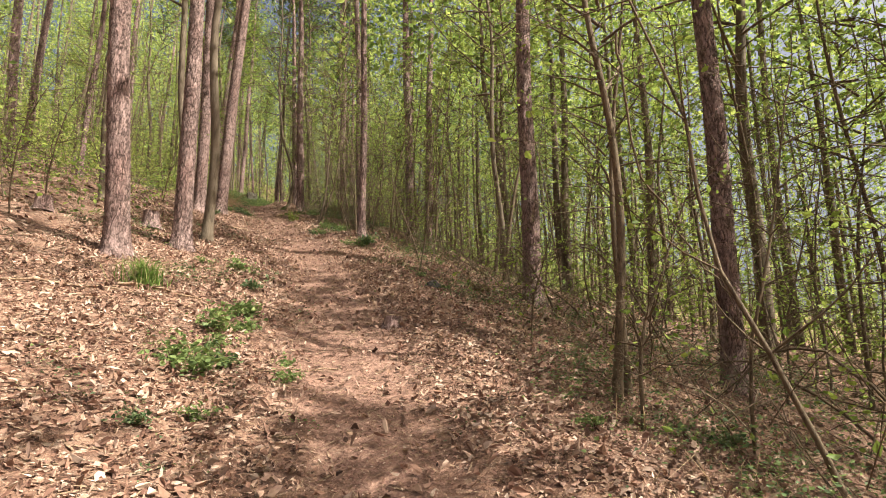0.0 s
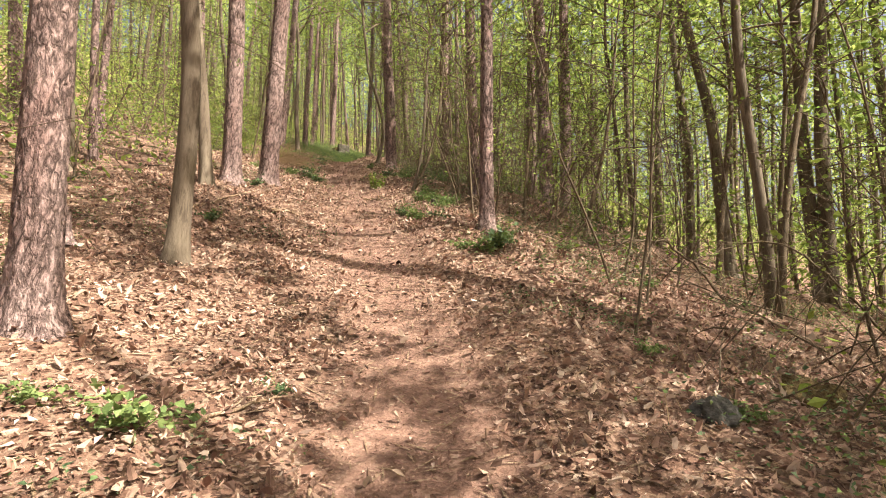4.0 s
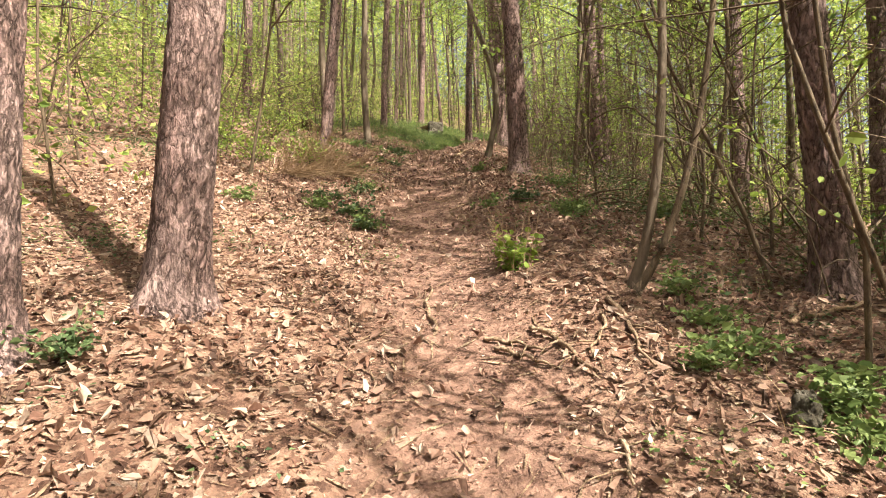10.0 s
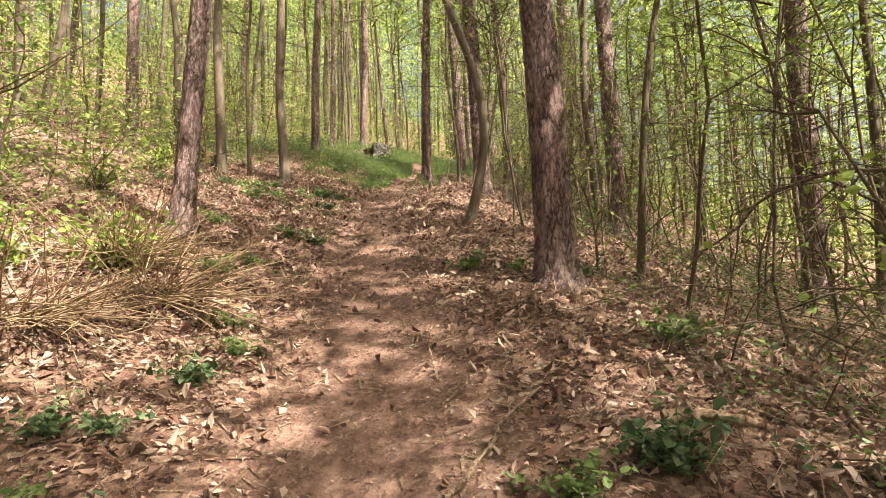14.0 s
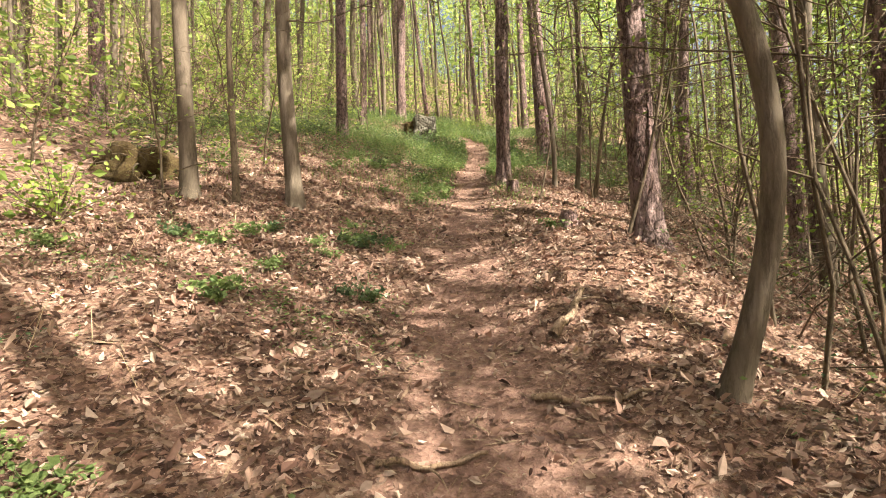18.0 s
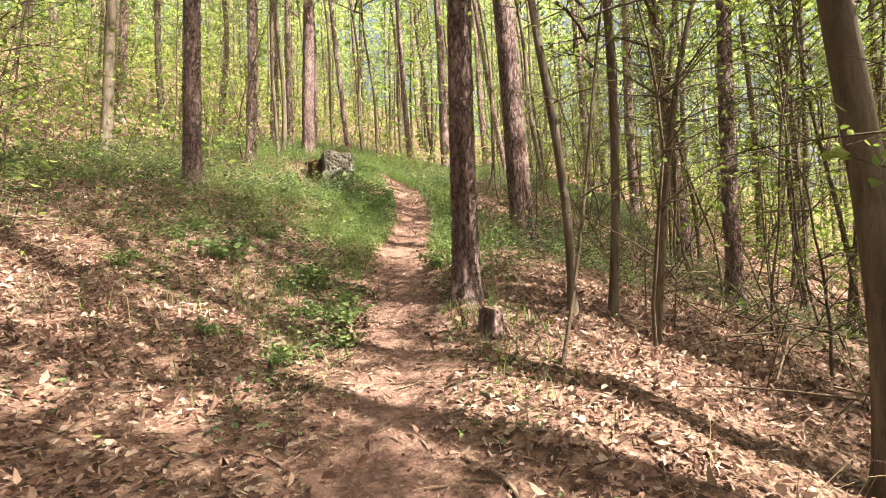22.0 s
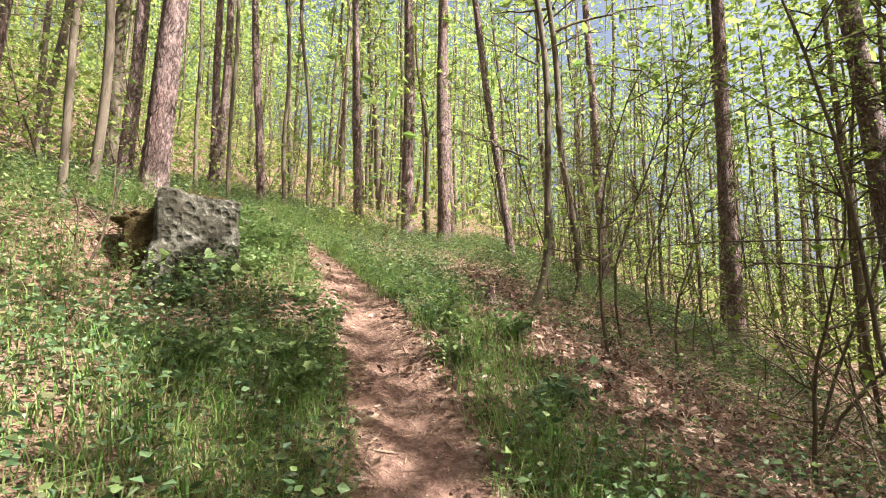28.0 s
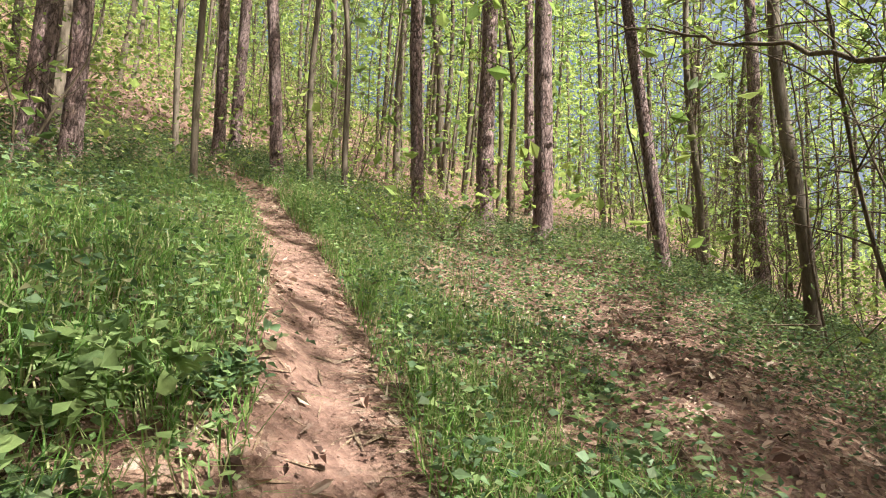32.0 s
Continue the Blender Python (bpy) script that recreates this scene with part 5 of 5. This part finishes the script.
herb_at(-6.26, 38.28, 0.6)
herb_at(-6.22, 38.95, 0.5)
herb_at(1.60, 18.78, 0.3)
herb_at(4.30, 4.24, 0.22)
herb_at(3.54, 5.00, 0.4)
herb_at(3.64, 3.95, 0.4)
herb_at(-5.20, 31.44, 0.45)
herb_at(-4.42, 31.53, 0.36)
herb_at(-5.05, 36.91, 0.4)
herb_at(-3.45, 37.11, 0.4)
herb_at(-6.17, 39.46, 0.5)
herb_at(-5.40, 38.34, 0.35)
herb_at(-4.58, 25.70, 0.3)
herb_at(-3.67, 26.93, 0.34)
herb_at(0.54, 19.63, 0.3)
herb_at(-0.32, 22.47, 0.3)
herb_at(-0.73, 18.90, 0.4)
herb_at(1.04, 19.86, 0.36)
herb_at(1.24, 21.13, 0.34)
herb_at(2.60, 14.55, 0.3)
herb_at(-6.22, 38.04, 0.4)
stick_at(0.13, 11.85, -0.01, 14.37, 0.022)
stick_at(1.25, 11.79, 1.36, 12.31, 0.018)
stick_at(0.59, 13.74, 0.86, 14.20, 0.014)
stick_at(0.67, 13.69, 1.00, 14.03, 0.02)
stick_at(0.99, 16.35, 0.72, 17.07, 0.014)
stick_at(-2.22, 23.77, -1.76, 24.02, 0.018)
stick_at(-1.08, 18.44, -1.00, 18.66, 0.016)
stick_at(-1.28, 18.35, -1.14, 18.67, 0.014)
stick_at(-3.68, 31.46, -3.64, 31.70, 0.02)
stick_at(2.88, 7.99, 3.11, 8.79, 0.012)
stick_at(2.20, 5.50, 2.99, 5.75, 0.02)
stick_at(-1.53, 25.18, -1.35, 25.71, 0.035)
stick_at(0.99, 20.12, 1.40, 20.27, 0.04)
stick_at(-2.60, 28.92, -1.88, 28.18, 0.012)
stick_at(-2.44, 35.42, -1.31, 37.17, 0.018)
stick_at(-1.61, 24.49, -1.00, 24.53, 0.02)
stick_at(4.94, 7.58, 5.65, 8.14, 0.012)
stick_at(1.60, 22.05, 2.80, 21.48, 0.02)
stick_at(-4.37, 40.23, -3.83, 39.95, 0.014)
stick_at(-2.74, 43.23, -0.55, 45.46, 0.02)
stick_at(-2.31, 27.78, -2.13, 27.87, 0.016)
stick_at(-3.02, 25.20, -2.72, 25.07, 0.016)
stick_at(0.66, 22.17, 0.90, 21.73, 0.022)
stick_at(0.10, 19.62, 0.44, 20.42, 0.012)
stick_at(-2.40, 32.29, -1.27, 33.89, 0.014)
stick_at(-4.43, 29.53, -4.30, 29.71, 0.012)
stick_at(2.00, 21.23, 1.79, 19.74, 0.02)
stick_at(-4.06, 31.61, -3.64, 31.64, 0.022)
stick_at(-5.99, 36.82, -6.08, 37.16, 0.012)
stump_at(5.11, 5.98, 0.09, 0.12)
stump_at(-2.54, 30.42, 0.08, 0.2)
stump_at(-1.53, 27.22, 0.065, 0.14)
stump_at(-1.11, 9.10, 0.12, 0.25)
stump_at(0.43, 9.78, 0.13, 0.3)
stump_at(-1.65, 36.70, 0.11, 0.22)
stump_at(-3.77, 40.20, 0.09, 0.18)
stone_at(5.64, 9.14, 0.14, 0.13, DARK_STONE, "small dark stone half sunk in leaf litter")
stone_at(6.47, 9.82, 0.22, 0.16, MOSS, "pale stone covered with yellowish moss")
stone_at(2.69, 20.08, 0.16, 0.12, MOSS, "small boulder with yellow-green moss")
root_at(-7.07, 27.53)
tuft_at(2.33, 5.76, 0.42, GRASS, 420, "upright tuft of bright green grass")
tuft_at(-4.73, 39.30, 0.22, GRASS, 260, "low tuft of green grass beside the trail")
sprout_at(1.35, 17.35)
brush_at(-2.26, 20.94, 0.6)
brush_at(-3.02, 21.39, 0.5)
brush_at(-2.89, 21.26, 0.7)
brush_at(-2.54, 20.21, 0.6)
heap_at(1.85, 19.86)
yellow_shrub_at(-5.87, 46.17, 1.0)
yellow_shrub_at(-6.50, 45.24, 0.8)
block_at(-6.46, 38.50, 10.42)
dead_branch_at(-7.02, 37.95, 0.75, (0.15, 0.0, 1.0))
dead_branch_at(-7.16, 38.02, 0.5, (-0.3, -0.1, 0.9))
herb_at(2.59, 16.65, 0.3)
herb_at(2.68, 16.31, 0.36)
herb_at(3.03, 15.96, 0.3)
herb_at(3.03, 15.59, 0.34)
herb_at(2.54, 16.14, 0.26)
herb_at(1.04, 19.79, 0.26)
herb_at(1.61, 18.85, 0.26)
herb_at(2.48, 19.70, 0.3)
herb_at(2.49, 19.24, 0.32)
herb_at(1.67, 18.64, 0.24)
herb_at(-1.40, 18.99, 0.26)
herb_at(-0.44, 18.49, 0.28)
herb_at(-1.41, 20.07, 0.28)
herb_at(-1.36, 19.56, 0.24)
herb_at(-1.68, 19.48, 0.26)
herb_at(-1.29, 20.52, 0.22)
herb_at(-4.53, 26.24, 0.3)
herb_at(-4.44, 26.59, 0.24)
herb_at(-3.77, 27.05, 0.24)
herb_at(-3.92, 26.48, 0.2)
herb_at(-3.68, 26.33, 0.2)
herb_at(-3.34, 27.11, 0.22)
herb_at(0.80, 22.83, 0.24)
herb_at(0.10, 22.51, 0.2)
herb_at(-1.63, 20.89, 0.24)
herb_at(-2.13, 22.06, 0.22)
herb_at(-4.90, 25.65, 0.26)
herb_at(-3.85, 25.57, 0.22)
herb_at(-3.15, 25.57, 0.2)
herb_at(-5.28, 24.83, 0.28)
herb_at(-5.74, 30.75, 0.26)
herb_at(-5.89, 31.67, 0.24)
herb_at(-4.50, 30.04, 0.24)
herb_at(-4.13, 30.82, 0.24)
herb_at(-3.66, 30.26, 0.24)
herb_at(-5.38, 31.92, 0.3)
herb_at(-4.55, 31.84, 0.28)
herb_at(-5.33, 32.71, 0.26)
herb_at(-5.92, 32.10, 0.28)
herb_at(-4.05, 37.60, 0.34)
herb_at(-3.66, 38.15, 0.3)
herb_at(-5.40, 37.28, 0.4)
herb_at(-5.50, 36.85, 0.44)
herb_at(-5.10, 37.34, 0.32)
herb_at(-5.93, 38.72, 0.4)
herb_at(-5.56, 39.04, 0.3)
herb_at(-5.99, 39.13, 0.34)
herb_at(3.74, 4.22, 0.26)
herb_at(3.66, 5.14, 0.26)
herb_at(3.63, 4.66, 0.24)
herb_at(3.17, 14.07, 0.22)
herb_at(3.07, 13.43, 0.2)
herb_at(8.31, 13.63, 0.2)
herb_at(5.82, 11.95, 0.24)
yellow_shrub_at(-5.18, 21.92, 0.7)
yellow_shrub_at(-5.04, 23.29, 0.6)
yellow_shrub_at(-5.70, 25.24, 0.6)
yellow_shrub_at(-3.37, 20.61, 0.5)
yellow_shrub_at(-2.74, 21.04, 0.45)
yellow_shrub_at(-4.27, 20.55, 0.6)
yellow_shrub_at(-7.34, 52.57, 0.8)
stick_at(-4.56, 40.36, -3.75, 40.11, 0.014)
stick_at(-2.30, 41.69, -1.76, 41.64, 0.02)
stick_at(1.44, 16.18, 1.78, 15.97, 0.014)
stick_at(2.02, 16.60, 1.98, 16.05, 0.012)
stick_at(-1.49, 17.90, -1.26, 18.05, 0.022)
stick_at(-1.13, 18.31, -0.99, 18.60, 0.016)
stick_at(-2.44, 39.89, -0.99, 42.85, 0.016)
stick_at(1.41, 4.9, 3.05, 5.39, 0.014)
stick_at(2.32, 3.72, 2.69, 3.82, 0.012)
stick_at(4.68, 4.72, 3.89, 4.28, 0.008)
stick_at(1.35, 16.29, 1.72, 16.15, 0.014)
stick_at(1.62, 16.39, 2.01, 15.91, 0.018)
stick_at(2.05, 16.78, 2.28, 16.05, 0.016)
stick_at(3.08, 16.97, 3.62, 17.27, 0.02)
stick_at(2.12, 15.44, 2.16, 15.19, 0.012)
stone_at(2.86, 15.78, 0.09, 0.12, CONCRETE, "small pale stone among dry leaves")
herb_at(3.47, 4.2, 0.34)
herb_at(3.45, 5.58, 0.34)
herb_at(4.23, 4.64, 0.2)
herb_at(3.96, 3.29, 0.2)
herb_at(3.66, 2.97, 0.18)
herb_at(6.67, 3.55, 0.2)
herb_at(7.75, 3.82, 0.24)
herb_at(2.73, 7.9, 0.34)
herb_at(2.24, 7.84, 0.22)
herb_at(3.07, 8.63, 0.16)
herb_at(5.87, 9.21, 0.22)
herb_at(5.44, 9.92, 0.2)
herb_at(2.48, 17.1, 0.3)
herb_at(3.15, 16.13, 0.34)
herb_at(2.9, 14.32, 0.2)
herb_at(3.4, 13.0, 0.22)
herb_at(4.02, 14.43, 0.3)
herb_at(4.27, 12.1, 0.34)
herb_at(3.79, 11.87, 0.22)
herb_at(4.11, 11.86, 0.3)
herb_at(0.48, 12.15, 0.2)
herb_at(5.63, 14.67, 0.26)
herb_at(5.03, 13.14, 0.26)
herb_at(-3.97, 31.3, 0.24)
herb_at(-1.65, 27.11, 0.22)
herb_at(-3.99, 27.6, 0.2)
herb_at(-3.72, 26.92, 0.3)
herb_at(-3.55, 27.26, 0.22)
herb_at(0.81, 37.02, 0.22)
herb_at(-4.74, 39.56, 0.26)
herb_at(-5.19, 38.1, 0.3)
herb_at(-4.06, 38.12, 0.34)
herb_at(-3.63, 38.18, 0.34)
herb_at(-4.25, 38.37, 0.28)
herb_at(-4.41, 41.38, 0.24)
bough_at([(-5.02, 27.81, 9.02), (-4.66, 28.12, 9.07), (-4.16, 28.19, 9.21), (-3.51, 28.27, 9.49)], 0.012, 8)
bough_at([(7.13, 3.66, 0.46), (7.2, 3.72, -0.71), (7.57, 3.67, -1.45), (8.01, 3.67, -1.99)], 0.012, 16)
bough_at([(-3.31, 39.86, 11.32), (-3.78, 41.09, 12.02), (-4.34, 41.74, 12.48)], 0.014, 20)
bough_at([(4.97, 16.08, 1.58), (5.43, 15.52, 2.59), (5.81, 15.14, 2.97), (6.2, 14.67, 3.99)], 0.02, 40)
sprays = np.random.default_rng(83)
for _ in range(46):
    y = sprays.uniform(2.5, 44.0)
    tangle_at(float(axis_x(y)) + sprays.uniform(3.6, 7.0), y)
for _ in range(12):
    y = sprays.uniform(3.0, 9.0)
    tangle_at(float(axis_x(y)) + sprays.uniform(3.2, 6.0), y)
